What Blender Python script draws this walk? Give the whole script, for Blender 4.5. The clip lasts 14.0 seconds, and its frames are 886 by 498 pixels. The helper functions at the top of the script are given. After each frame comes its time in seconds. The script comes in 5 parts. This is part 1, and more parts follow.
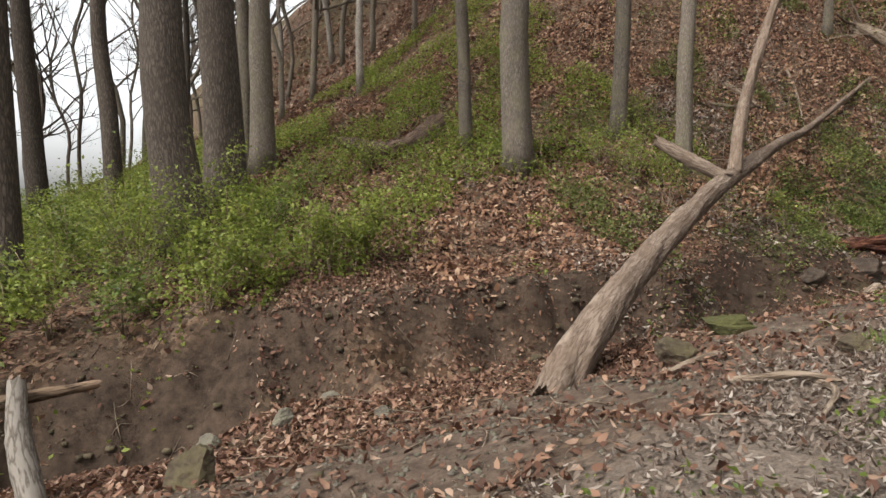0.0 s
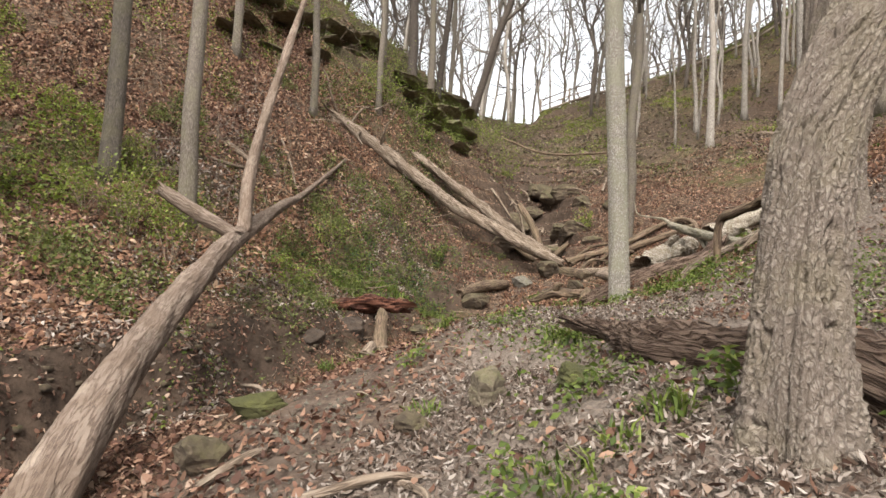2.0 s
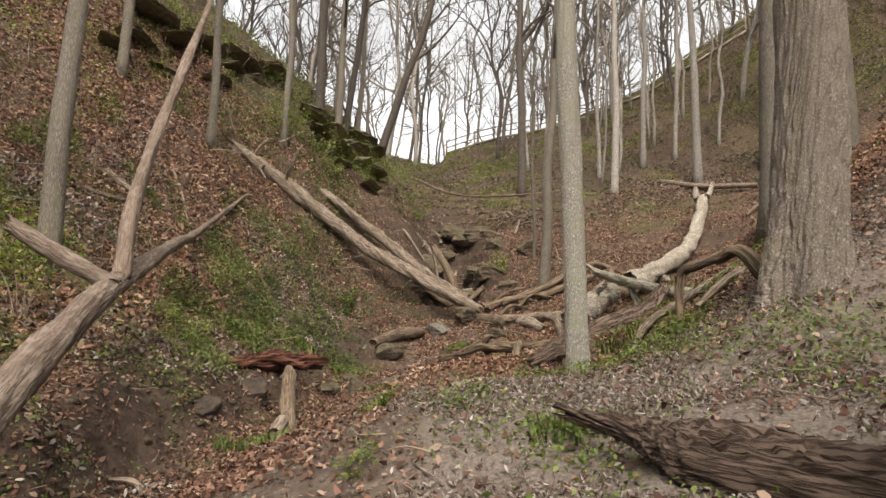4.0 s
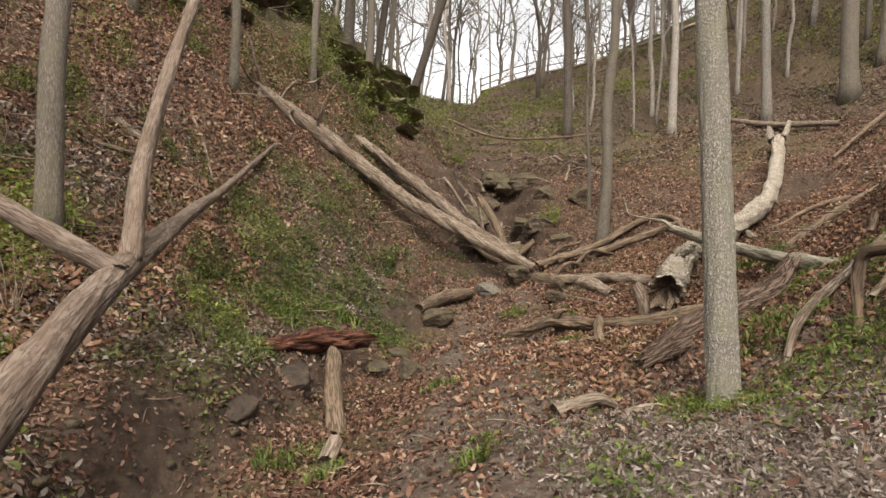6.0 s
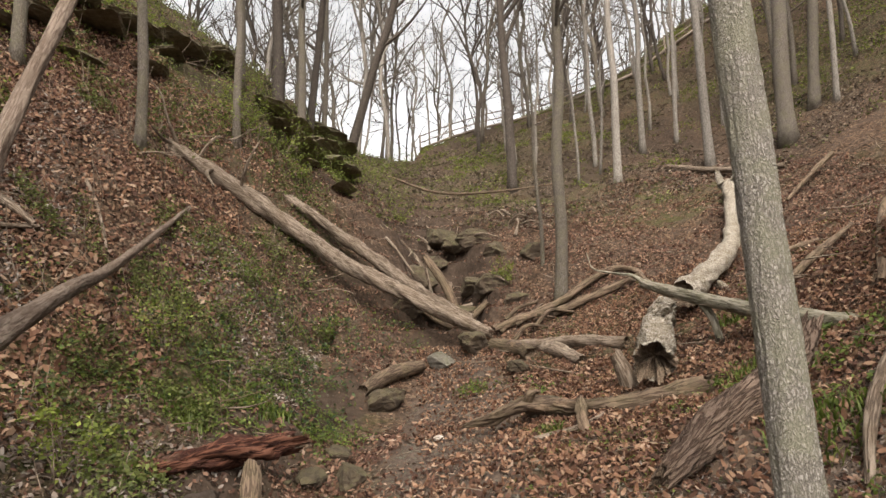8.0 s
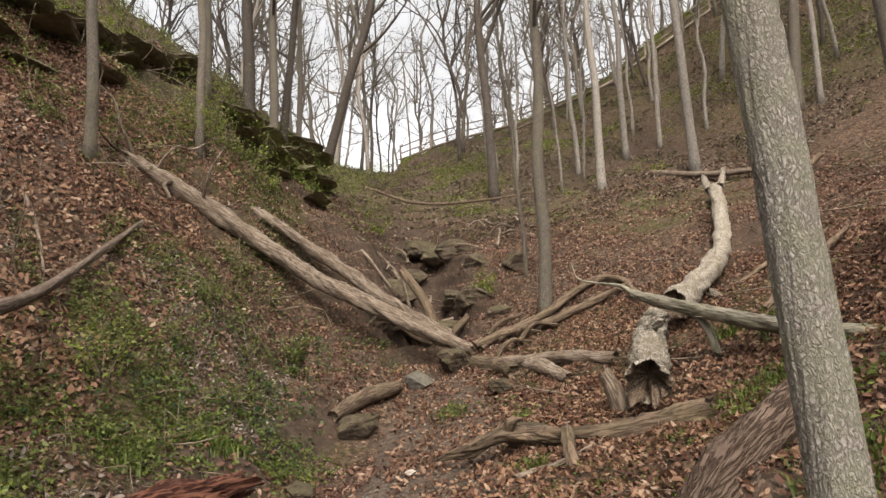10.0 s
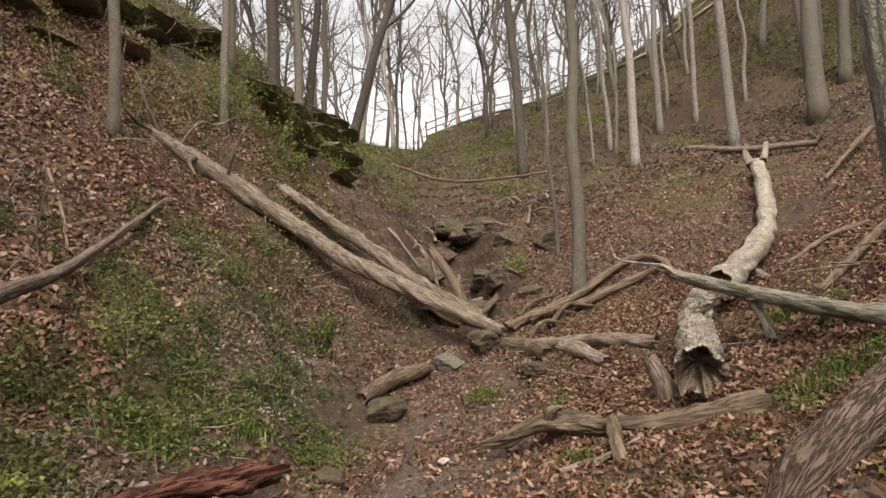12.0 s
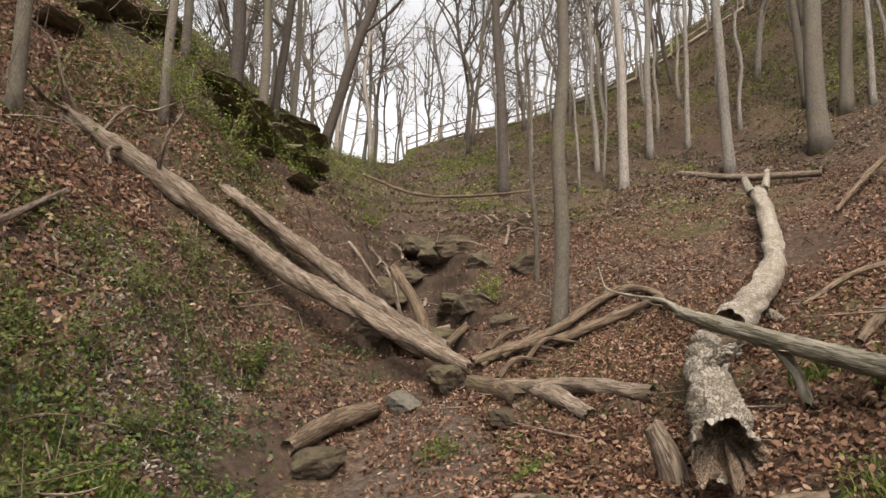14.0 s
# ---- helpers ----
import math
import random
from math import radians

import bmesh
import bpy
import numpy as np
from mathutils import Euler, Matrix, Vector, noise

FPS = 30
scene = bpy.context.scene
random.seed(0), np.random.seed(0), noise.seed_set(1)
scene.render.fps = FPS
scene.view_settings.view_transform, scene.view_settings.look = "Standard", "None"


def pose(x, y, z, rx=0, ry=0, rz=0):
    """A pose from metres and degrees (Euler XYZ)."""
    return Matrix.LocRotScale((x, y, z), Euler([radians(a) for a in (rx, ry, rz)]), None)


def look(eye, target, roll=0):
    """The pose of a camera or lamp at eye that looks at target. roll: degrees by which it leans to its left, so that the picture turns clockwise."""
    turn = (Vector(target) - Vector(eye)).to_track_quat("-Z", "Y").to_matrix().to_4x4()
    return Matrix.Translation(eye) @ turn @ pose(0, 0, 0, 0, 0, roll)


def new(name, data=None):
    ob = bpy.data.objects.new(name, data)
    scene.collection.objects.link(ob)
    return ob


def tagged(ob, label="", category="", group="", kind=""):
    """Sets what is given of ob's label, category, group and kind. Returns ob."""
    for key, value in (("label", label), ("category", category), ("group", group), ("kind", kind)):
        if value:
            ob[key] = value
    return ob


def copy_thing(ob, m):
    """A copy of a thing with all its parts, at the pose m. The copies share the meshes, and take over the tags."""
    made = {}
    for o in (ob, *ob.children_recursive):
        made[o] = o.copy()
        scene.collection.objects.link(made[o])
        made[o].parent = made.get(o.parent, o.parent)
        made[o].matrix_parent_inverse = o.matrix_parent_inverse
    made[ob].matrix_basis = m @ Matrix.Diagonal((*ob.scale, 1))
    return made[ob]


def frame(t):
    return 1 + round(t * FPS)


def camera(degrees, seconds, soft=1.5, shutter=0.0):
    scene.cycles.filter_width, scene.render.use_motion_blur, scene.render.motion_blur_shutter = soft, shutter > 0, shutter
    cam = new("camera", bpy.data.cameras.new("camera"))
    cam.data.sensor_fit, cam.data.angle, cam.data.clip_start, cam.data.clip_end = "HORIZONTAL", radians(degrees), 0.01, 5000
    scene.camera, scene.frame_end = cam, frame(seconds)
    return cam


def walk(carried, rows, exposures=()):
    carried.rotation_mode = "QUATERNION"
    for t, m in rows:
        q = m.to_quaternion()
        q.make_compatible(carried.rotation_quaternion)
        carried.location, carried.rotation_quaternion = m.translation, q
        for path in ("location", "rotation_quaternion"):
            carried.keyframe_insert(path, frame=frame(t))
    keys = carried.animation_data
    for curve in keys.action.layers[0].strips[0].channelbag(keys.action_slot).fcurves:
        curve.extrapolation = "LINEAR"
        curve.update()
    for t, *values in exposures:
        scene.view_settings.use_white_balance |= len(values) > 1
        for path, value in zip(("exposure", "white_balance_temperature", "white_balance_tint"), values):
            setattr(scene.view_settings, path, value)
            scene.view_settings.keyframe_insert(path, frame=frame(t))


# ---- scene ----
cam = camera(71.9, 14.0)
PATH = [
    (0, (1.164, 1.007, 0.974), (1.299, 3.001, 0.898), 1.0),
    (0.5, (1.132, 1.278, 0.927), (1.904, 3.123, 0.923), 4.2),
    (1, (1.176, 1.644, 0.981), (2.491, 3.15, 1.048), 2.1),
    (1.5, (1.281, 1.901, 0.975), (2.758, 3.246, 1.075), 1.9),
    (2, (1.394, 2.155, 1.01), (2.909, 3.453, 1.16), 1.5),
    (2.5, (1.481, 2.458, 0.997), (3.051, 3.689, 1.144), 3.4),
    (3, (1.663, 2.763, 1.044), (3.287, 3.912, 1.25), 1.0),
    (3.2, (1.734, 2.846, 1.043), (3.381, 3.95, 1.31), 0.9),
    (5.5, (2.81, 4.191, 1.827), (4.563, 5.127, 2.051), 0.4),
    (6, (3.128, 4.561, 1.804), (4.792, 5.666, 1.893), 0.8),
    (6.5, (3.668, 4.806, 1.846), (5.344, 5.872, 2.082), -1.1),
    (7, (3.941, 5.075, 2.093), (5.727, 5.944, 2.322), -3.0),
    (7.5, (4.205, 5.296, 2.079), (5.953, 6.23, 2.348), -2.2),
    (9.8, (5.372, 5.624, 2.216), (7.124, 6.543, 2.507), -3.7),
    (10, (5.381, 5.645, 2.199), (7.142, 6.542, 2.509), -3.8),
    (10.5, (5.427, 5.692, 2.181), (7.175, 6.616, 2.477), -4.6),
    (11, (5.363, 5.7, 2.183), (7.092, 6.666, 2.463), -4.9),
    (11.5, (5.572, 5.768, 2.228), (7.321, 6.71, 2.466), -3.6),
    (12, (5.712, 5.961, 2.269), (7.441, 6.936, 2.514), -3.4),
    (12.5, (6.096, 6.13, 2.204), (7.924, 6.895, 2.472), -2.0),
    (13, (6.821, 6.259, 2.272), (8.672, 6.981, 2.497), -1.3),
    (13.5, (7.128, 6.327, 2.356), (8.872, 7.249, 2.686), 0.2),
    (14, (7.554, 6.591, 2.466), (9.307, 7.503, 2.777), -0.8),
]
walk(cam, [(t, look(eye, target, roll)) for t, eye, target, roll in PATH], [(0.0, -0.32, 6500, 9), (0.5, -0.08, 6500, 9), (1.5, 0.0, 6500, 10), (2.5, 0.02, 6500, 10), (3.0, -0.2, 6600, 10), (5.5, -0.29, 6750, 11), (10.0, -0.36, 6700, 11), (14.0, -0.38, 6700, 12)])

# ---- world and light: a bright, lightly veiled spring sky ----
SUN_ELEV, SUN_ROT = radians(52), radians(-122)
world = bpy.data.worlds.new("world")
scene.world = world
world.use_nodes = True
wn, wl = world.node_tree.nodes, world.node_tree.links
sky = wn.new("ShaderNodeTexSky")
sky.sky_type, sky.sun_disc, sky.sun_elevation, sky.sun_rotation = "NISHITA", False, SUN_ELEV, SUN_ROT
sky.air_density, sky.dust_density, sky.ozone_density = 1.0, 6.0, 1.0
pale = wn.new("ShaderNodeHueSaturation")
pale.inputs["Saturation"].default_value = 0.12
wl.new(sky.outputs["Color"], pale.inputs["Color"])
wl.new(pale.outputs["Color"], wn["Background"].inputs["Color"])
wn["Background"].inputs["Strength"].default_value = 0.52
sun = new("sun", bpy.data.lights.new("sun", "SUN"))
sun.data.energy, sun.data.angle, sun.data.color = 2.3, radians(10), (1.0, 0.91, 0.78)
sun.matrix_world = look((0, 0, 60), (0 - math.sin(SUN_ROT) * 20, 0 - math.cos(SUN_ROT) * 20, 60 - 20 * math.tan(SUN_ELEV)))


# ---- materials ----
TONE_DOWN = 0.78  # light balance put into the base colours: all dimmed against the bright sky


def toned_down(c):
    return tuple(TONE_DOWN * v for v in c)


def material(name, rough=0.9, spec=0.2):
    m = bpy.data.materials.new(name)
    m.use_nodes = True
    b = m.node_tree.nodes["Principled BSDF"]
    b.inputs["Roughness"].default_value = rough
    b.inputs["Specular IOR Level"].default_value = spec
    return m, m.node_tree.nodes, m.node_tree.links, b


def ramp(nodes, stops, mode="LINEAR"):
    r = nodes.new("ShaderNodeValToRGB")
    r.color_ramp.interpolation = mode
    while len(r.color_ramp.elements) < len(stops):
        r.color_ramp.elements.new(0.5)
    for el, (p, c) in zip(r.color_ramp.elements, stops):
        el.position, el.color = p, (*c, 1)
    return r


def noise_tex(nodes, links, vec, scale, detail=4.0, rough=0.6):
    n = nodes.new("ShaderNodeTexNoise")
    n.inputs["Scale"].default_value, n.inputs["Detail"].default_value, n.inputs["Roughness"].default_value = scale, detail, rough
    links.new(vec, n.inputs["Vector"])
    return n.outputs["Fac"]


def mixed(nodes, links, fac, a, b, blend="MIX"):
    m = nodes.new("ShaderNodeMix")
    m.data_type, m.blend_type = "RGBA", blend
    for sock, val in ((m.inputs["Factor"], fac), (m.inputs["A"], a), (m.inputs["B"], b)):
        if isinstance(val, (int, float)):
            sock.default_value = val
        elif isinstance(val, tuple):
            sock.default_value = (*val, 1)
        else:
            links.new(val, sock)
    return m.outputs["Result"]


def math_node(nodes, links, op, a, b=0.0, clamp=False):
    m = nodes.new("ShaderNodeMath")
    m.operation, m.use_clamp = op, clamp
    for sock, val in zip(m.inputs, (a, b)):
        if isinstance(val, (int, float)):
            sock.default_value = val
        else:
            links.new(val, sock)
    return m.outputs[0]


def bump(nodes, links, height, strength, distance, bsdf):
    b = nodes.new("ShaderNodeBump")
    b.inputs["Strength"].default_value, b.inputs["Distance"].default_value = strength, distance
    links.new(height, b.inputs["Height"])
    links.new(b.outputs["Normal"], bsdf.inputs["Normal"])


def attr(nodes, name):
    a = nodes.new("ShaderNodeAttribute")
    a.attribute_name = name
    return a


def ground_material():
    m, n, l, b = material("leafy_soil", 0.95, 0.1)
    vec = n.new("ShaderNodeTexCoord").outputs["Object"]
    cells = n.new("ShaderNodeTexVoronoi")
    cells.inputs["Scale"].default_value, cells.inputs["Randomness"].default_value = 19.0, 1.0
    warp = n.new("ShaderNodeTexNoise")
    warp.inputs["Scale"].default_value = 14.0
    l.new(vec, warp.inputs["Vector"])
    push = n.new("ShaderNodeVectorMath")
    push.operation = "MULTIPLY_ADD"
    push.inputs[1].default_value = (0.09, 0.09, 0.09)
    l.new(warp.outputs["Color"], push.inputs[0])
    l.new(vec, push.inputs[2])
    l.new(push.outputs[0], cells.inputs["Vector"])
    tone = n.new("ShaderNodeSeparateColor")
    l.new(cells.outputs["Color"], tone.inputs[0])
    # litter tones kept dark: contact shade between the leaves is in this colour
    litter = ramp(n, ((0.0, (0.01248, 0.0078, 0.00546)), (0.35, (0.039, 0.0234, 0.01404)), (0.65, (0.078, 0.0468, 0.02808)), (0.9, (0.1326, 0.0858, 0.0546)), (1.0, (0.1716, 0.1248, 0.0858))))
    l.new(tone.outputs[0], litter.inputs[0])
    soil = ramp(n, ((0.25, (0.0273, 0.01872, 0.01404)), (0.55, (0.0858, 0.0624, 0.0468)), (0.8, (0.156, 0.1209, 0.0936))))
    l.new(noise_tex(n, l, vec, 9.0, 8.0, 0.7), soil.inputs[0])
    dark = ramp(n, ((0.3, (0.016, 0.011, 0.008)), (0.7, (0.075, 0.052, 0.037))))
    l.new(noise_tex(n, l, vec, 6.0, 8.0, 0.7), dark.inputs[0])
    moss = ramp(n, ((0.3, (0.018, 0.022, 0.007)), (0.7, (0.07, 0.078, 0.022))))
    l.new(noise_tex(n, l, vec, 30.0, 5.0), moss.inputs[0])
    patch = ramp(n, ((0.45, (0, 0, 0)), (0.62, (1, 1, 1))))
    l.new(noise_tex(n, l, vec, 2.2, 6.0, 0.65), patch.inputs[0])
    c = mixed(n, l, math_node(n, l, "MULTIPLY", patch.outputs[0], 0.55), litter.outputs[0], soil.outputs[0])
    c = mixed(n, l, attr(n, "path").outputs["Fac"], c, soil.outputs[0])
    mat_pale = ramp(n, ((0.3, (0.0585, 0.04446, 0.0351)), (0.7, (0.195, 0.1591, 0.1295))))
    l.new(noise_tex(n, l, vec, 38.0, 6.0, 0.7), mat_pale.inputs[0])
    c = mixed(n, l, attr(n, "pale").outputs["Fac"], c, mat_pale.outputs[0])
    c = mixed(n, l, attr(n, "bank").outputs["Fac"], c, dark.outputs[0])
    green = math_node(n, l, "MULTIPLY", attr(n, "green").outputs["Fac"], ramp_out(n, l, noise_tex(n, l, vec, 3.1, 7.0, 0.7), 0.42, 0.62))
    c = mixed(n, l, math_node(n, l, "MULTIPLY", green, 0.7), c, moss.outputs[0])
    l.new(c, b.inputs["Base Color"])
    h = math_node(n, l, "ADD", math_node(n, l, "MULTIPLY", tone.outputs[1], 0.5), noise_tex(n, l, vec, 25.0, 8.0, 0.7))
    bump(n, l, h, 0.9, 0.03, b)
    return m


def ramp_out(n, l, fac, lo, hi):
    r = ramp(n, ((lo, (0, 0, 0)), (hi, (1, 1, 1))))
    l.new(fac, r.inputs[0])
    return r.outputs[0]


def bark_material(name, dark, mid, light, furrow=14.0, stretch=0.22, depth=0.02, moss=0.0, moss_col=(0.12, 0.13, 0.03), patch=None, spread=0.5, plates=False):
    """Bark, laid out along each stem by its own straightened coordinates."""
    m, n, l, b = material(name, 0.92, 0.15)
    dark, mid, light, moss_col, patch = toned_down(dark), toned_down(mid), toned_down(light), toned_down(moss_col), toned_down(patch) if patch else None
    mp = n.new("ShaderNodeMapping")
    mp.inputs["Scale"].default_value = (1, 1, stretch)
    along = attr(n, "along").outputs["Vector"]
    l.new(along, mp.inputs["Vector"])
    veins = n.new("ShaderNodeTexNoise")
    veins.inputs["Scale"].default_value, veins.inputs["Detail"].default_value, veins.inputs["Distortion"].default_value = furrow * 0.8, 5.0, 0.15
    l.new(mp.outputs[0], veins.inputs["Vector"])
    cracks = math_node(n, l, "ABSOLUTE", math_node(n, l, "SUBTRACT", veins.outputs["Fac"], 0.5))
    ridge = ramp_out(n, l, cracks, 0.0, 0.085)
    grain = noise_tex(n, l, mp.outputs[0], furrow * 3, 8, 0.7)
    if plates:
        wobble = n.new("ShaderNodeTexNoise")
        wobble.inputs["Scale"].default_value, wobble.inputs["Detail"].default_value = furrow * 0.7, 5.0
        l.new(mp.outputs[0], wobble.inputs["Vector"])
        sway = n.new("ShaderNodeVectorMath")
        sway.operation = "MULTIPLY_ADD"
        l.new(wobble.outputs["Color"], sway.inputs[0])
        sway.inputs[1].default_value = (2.6 / furrow,) * 3
        l.new(mp.outputs[0], sway.inputs[2])
        cells = n.new("ShaderNodeTexVoronoi")
        cells.feature = "DISTANCE_TO_EDGE"
        cells.inputs["Scale"].default_value = furrow
        l.new(sway.outputs[0], cells.inputs["Vector"])
        ridge = math_node(n, l, "ADD", math_node(n, l, "MULTIPLY", ridge, 0.2), math_node(n, l, "MULTIPLY", ramp_out(n, l, cells.outputs["Distance"], 0.0, 0.3), 0.8))
        grain = noise_tex(n, l, mp.outputs[0], furrow * 3.5, 8, 0.72)
    else:
        fine = noise_tex(n, l, along, furrow * 1.6, 8, 0.7)
        grain = math_node(n, l, "ADD", math_node(n, l, "MULTIPLY", grain, 0.55), math_node(n, l, "MULTIPLY", fine, 0.45))
    share = 0.5
    tone = math_node(n, l, "ADD", math_node(n, l, "MULTIPLY", ridge, share), math_node(n, l, "MULTIPLY", grain, 1 - share))
    cr = ramp(n, ((0.15, dark), (0.5, mid), (0.85, light)))
    l.new(tone, cr.inputs[0])
    big = noise_tex(n, l, along, 1.7, 5, 0.6)
    c = mixed(n, l, math_node(n, l, "MULTIPLY", ramp_out(n, l, big, 0.4, 0.7), 0.45), cr.outputs[0], mid)
    rnd = n.new("ShaderNodeObjectInfo").outputs["Random"]
    hv = n.new("ShaderNodeHueSaturation")
    l.new(math_node(n, l, "MULTIPLY_ADD", rnd, 0.5), hv.inputs["Value"])
    hv.inputs["Value"].links[0].from_node.inputs[2].default_value = 0.75
    l.new(c, hv.inputs["Color"])
    c = hv.outputs["Color"]
    if patch:
        flake = n.new("ShaderNodeMapping")
        flake.inputs["Scale"].default_value = (1, 1, 0.35)
        l.new(along, flake.inputs["Vector"])
        c = mixed(n, l, ramp_out(n, l, noise_tex(n, l, flake.outputs[0], 6.5, 9, 0.68), spread - 0.02, spread + 0.06), c, mixed(n, l, 0.75, cr.outputs[0], patch))
    if moss:
        c = mixed(n, l, math_node(n, l, "MULTIPLY", ramp_out(n, l, noise_tex(n, l, along, 3.0, 7, 0.7), 0.45, 0.6), moss), c, moss_col)
    l.new(c, b.inputs["Base Color"])
    bump(n, l, tone, 1.0, depth, b)
    return m


def leaf_material(name, cols, trans=0.25, rough=0.75):
    """Leaves, each of its own tint."""
    m, n, l, b = material(name, rough, 0.25)
    cols = tuple((p, toned_down(c)) for p, c in cols)
    r = ramp(n, cols)
    l.new(n.new("ShaderNodeNewGeometry").outputs["Random Per Island"], r.inputs[0])
    vec = n.new("ShaderNodeTexCoord").outputs["Object"]
    c = mixed(n, l, math_node(n, l, "MULTIPLY", ramp_out(n, l, noise_tex(n, l, vec, 1.3, 4), 0.35, 0.65), 0.5), r.outputs[0], tuple(0.62 * v for v in cols[len(cols) // 2][1]))
    l.new(c, b.inputs["Base Color"])
    tr = n.new("ShaderNodeBsdfTranslucent")
    l.new(c, tr.inputs["Color"])
    mx = n.new("ShaderNodeMixShader")
    mx.inputs[0].default_value = trans
    l.new(b.outputs[0], mx.inputs[1])
    l.new(tr.outputs[0], mx.inputs[2])
    l.new(mx.outputs[0], n["Material Output"].inputs["Surface"])
    return m


def rock_material(name, dark, light, moss=0.0):
    m, n, l, b = material(name, 0.9, 0.25)
    vec = n.new("ShaderNodeTexCoord").outputs["Object"]
    f = noise_tex(n, l, vec, 5.0, 9, 0.7)
    r = ramp(n, ((0.3, toned_down(dark)), (0.7, toned_down(light))))
    l.new(f, r.inputs[0])
    c = r.outputs[0]
    if moss:
        up = n.new("ShaderNodeSeparateXYZ")
        l.new(n.new("ShaderNodeNewGeometry").outputs["Normal"], up.inputs[0])
        k = math_node(n, l, "MULTIPLY", ramp_out(n, l, up.outputs[2], -0.1, 0.5), ramp_out(n, l, noise_tex(n, l, vec, 4.0, 7, 0.7), 0.36, 0.56))
        green = ramp(n, ((0.3, (0.026, 0.029, 0.008)), (0.7, (0.085, 0.085, 0.022))))
        l.new(noise_tex(n, l, vec, 28.0, 6, 0.7), green.inputs[0])
        c = mixed(n, l, math_node(n, l, "MULTIPLY", k, moss), c, green.outputs[0])
    l.new(c, b.inputs["Base Color"])
    bump(n, l, noise_tex(n, l, vec, 11.0, 9, 0.7), 0.8, 0.05, b)
    return m


MAT_GROUND = ground_material()
OAK_BARK = bark_material("oak_bark", (0.10, 0.077, 0.06), (0.19, 0.152, 0.122), (0.33, 0.282, 0.236), 60.0, 0.45, 0.012, 0.15, (0.20, 0.18, 0.08), plates=True)
GREY_BARK = bark_material("grey_bark", (0.03, 0.024, 0.019), (0.14, 0.115, 0.093), (0.23, 0.197, 0.165), 40.0, 0.22, 0.016, 0.35, (0.17, 0.155, 0.09), plates=True)
PALE_BARK = bark_material("pale_bark", (0.09, 0.074, 0.06), (0.21, 0.182, 0.152), (0.33, 0.295, 0.255), 30.0, 0.25, 0.004)
DARK_BARK = bark_material("dark_bark", (0.028, 0.022, 0.018), (0.09, 0.072, 0.058), (0.17, 0.14, 0.115), 26.0, 0.22, 0.02, plates=True)
LICHEN_BARK = bark_material("lichened_bark", (0.08, 0.066, 0.052), (0.235, 0.207, 0.172), (0.48, 0.44, 0.385), 50.0, 0.5, 0.02, 0.5, (0.27, 0.26, 0.17), plates=True)
SNAG_WOOD = bark_material("barkless_snag_wood", (0.07, 0.047, 0.034), (0.175, 0.128, 0.097), (0.27, 0.212, 0.165), 40.0, 0.12, 0.01, 0.6, (0.105, 0.072, 0.05), (0.25, 0.2, 0.155), 0.58)
DEAD_WOOD = bark_material("weathered_dead_wood", (0.04, 0.028, 0.02), (0.165, 0.122, 0.088), (0.32, 0.255, 0.195), 34.0, 0.09, 0.014, 0.45, (0.10, 0.068, 0.042), (0.27, 0.215, 0.165), 0.55)
GREY_WOOD = bark_material("grey_weathered_wood", (0.016, 0.010, 0.007), (0.10, 0.064, 0.044), (0.19, 0.138, 0.104), 48.0, 0.08, 0.04, 0.3, (0.055, 0.035, 0.024))
BROWN_WOOD = bark_material("brown_bark_wood", (0.03, 0.02, 0.014), (0.10, 0.067, 0.045), (0.20, 0.145, 0.10), 26.0, 0.1, 0.012, 0.2, (0.1, 0.1, 0.04), (0.24, 0.165, 0.11), 0.56)
RED_WOOD = bark_material("red_rotten_wood", (0.012, 0.006, 0.004), (0.055, 0.02, 0.013), (0.17, 0.075, 0.045), 30.0, 0.06, 0.02, 0.0, (0, 0, 0), (0.13, 0.075, 0.05), 0.56)
WHITE_BARK = bark_material("flaking_white_bark", (0.09, 0.068, 0.045), (0.27, 0.225, 0.17), (0.50, 0.45, 0.38), 30.0, 0.75, 0.03, 0.45, (0.16, 0.12, 0.06), (0.42, 0.375, 0.31), 0.58)
MOSSY_BARK = bark_material("mossy_bark", (0.06, 0.05, 0.035), (0.19, 0.165, 0.12), (0.33, 0.30, 0.235), 26.0, 0.12, 0.012, 0.3, (0.12, 0.115, 0.05), (0.30, 0.26, 0.2), 0.52)
DRY_LEAF = leaf_material("dry_leaf", ((0.0, (0.024, 0.0104, 0.00644)), (0.35, (0.09, 0.0408, 0.0258)), (0.65, (0.20, 0.103, 0.0644)), (0.88, (0.33, 0.204, 0.136)), (1.0, (0.44, 0.323, 0.239))))
PALE_LEAF = leaf_material("bleached_leaf", ((0.0, (0.035, 0.02, 0.013)), (0.3, (0.10, 0.066, 0.046)), (0.6, (0.21, 0.162, 0.128)), (0.85, (0.33, 0.277, 0.232)), (1.0, (0.47, 0.415, 0.36))))
TAN_LEAF = leaf_material("tan_leaf", ((0.0, (0.03, 0.0133, 0.00828)), (0.3, (0.115, 0.0513, 0.0294)), (0.6, (0.25, 0.129, 0.0736)), (0.85, (0.38, 0.233, 0.143)), (1.0, (0.5, 0.361, 0.248))))
DULL_LEAF = leaf_material("dull_leaf", ((0.0, (0.02, 0.014, 0.01)), (0.35, (0.085, 0.06, 0.042)), (0.7, (0.19, 0.14, 0.1)), (1.0, (0.36, 0.285, 0.21))))
OLIVE_LEAF = leaf_material("olive_leaf", ((0.0, (0.05, 0.062, 0.018)), (0.5, (0.135, 0.155, 0.042)), (1.0, (0.27, 0.29, 0.095))), 0.4, 0.6)
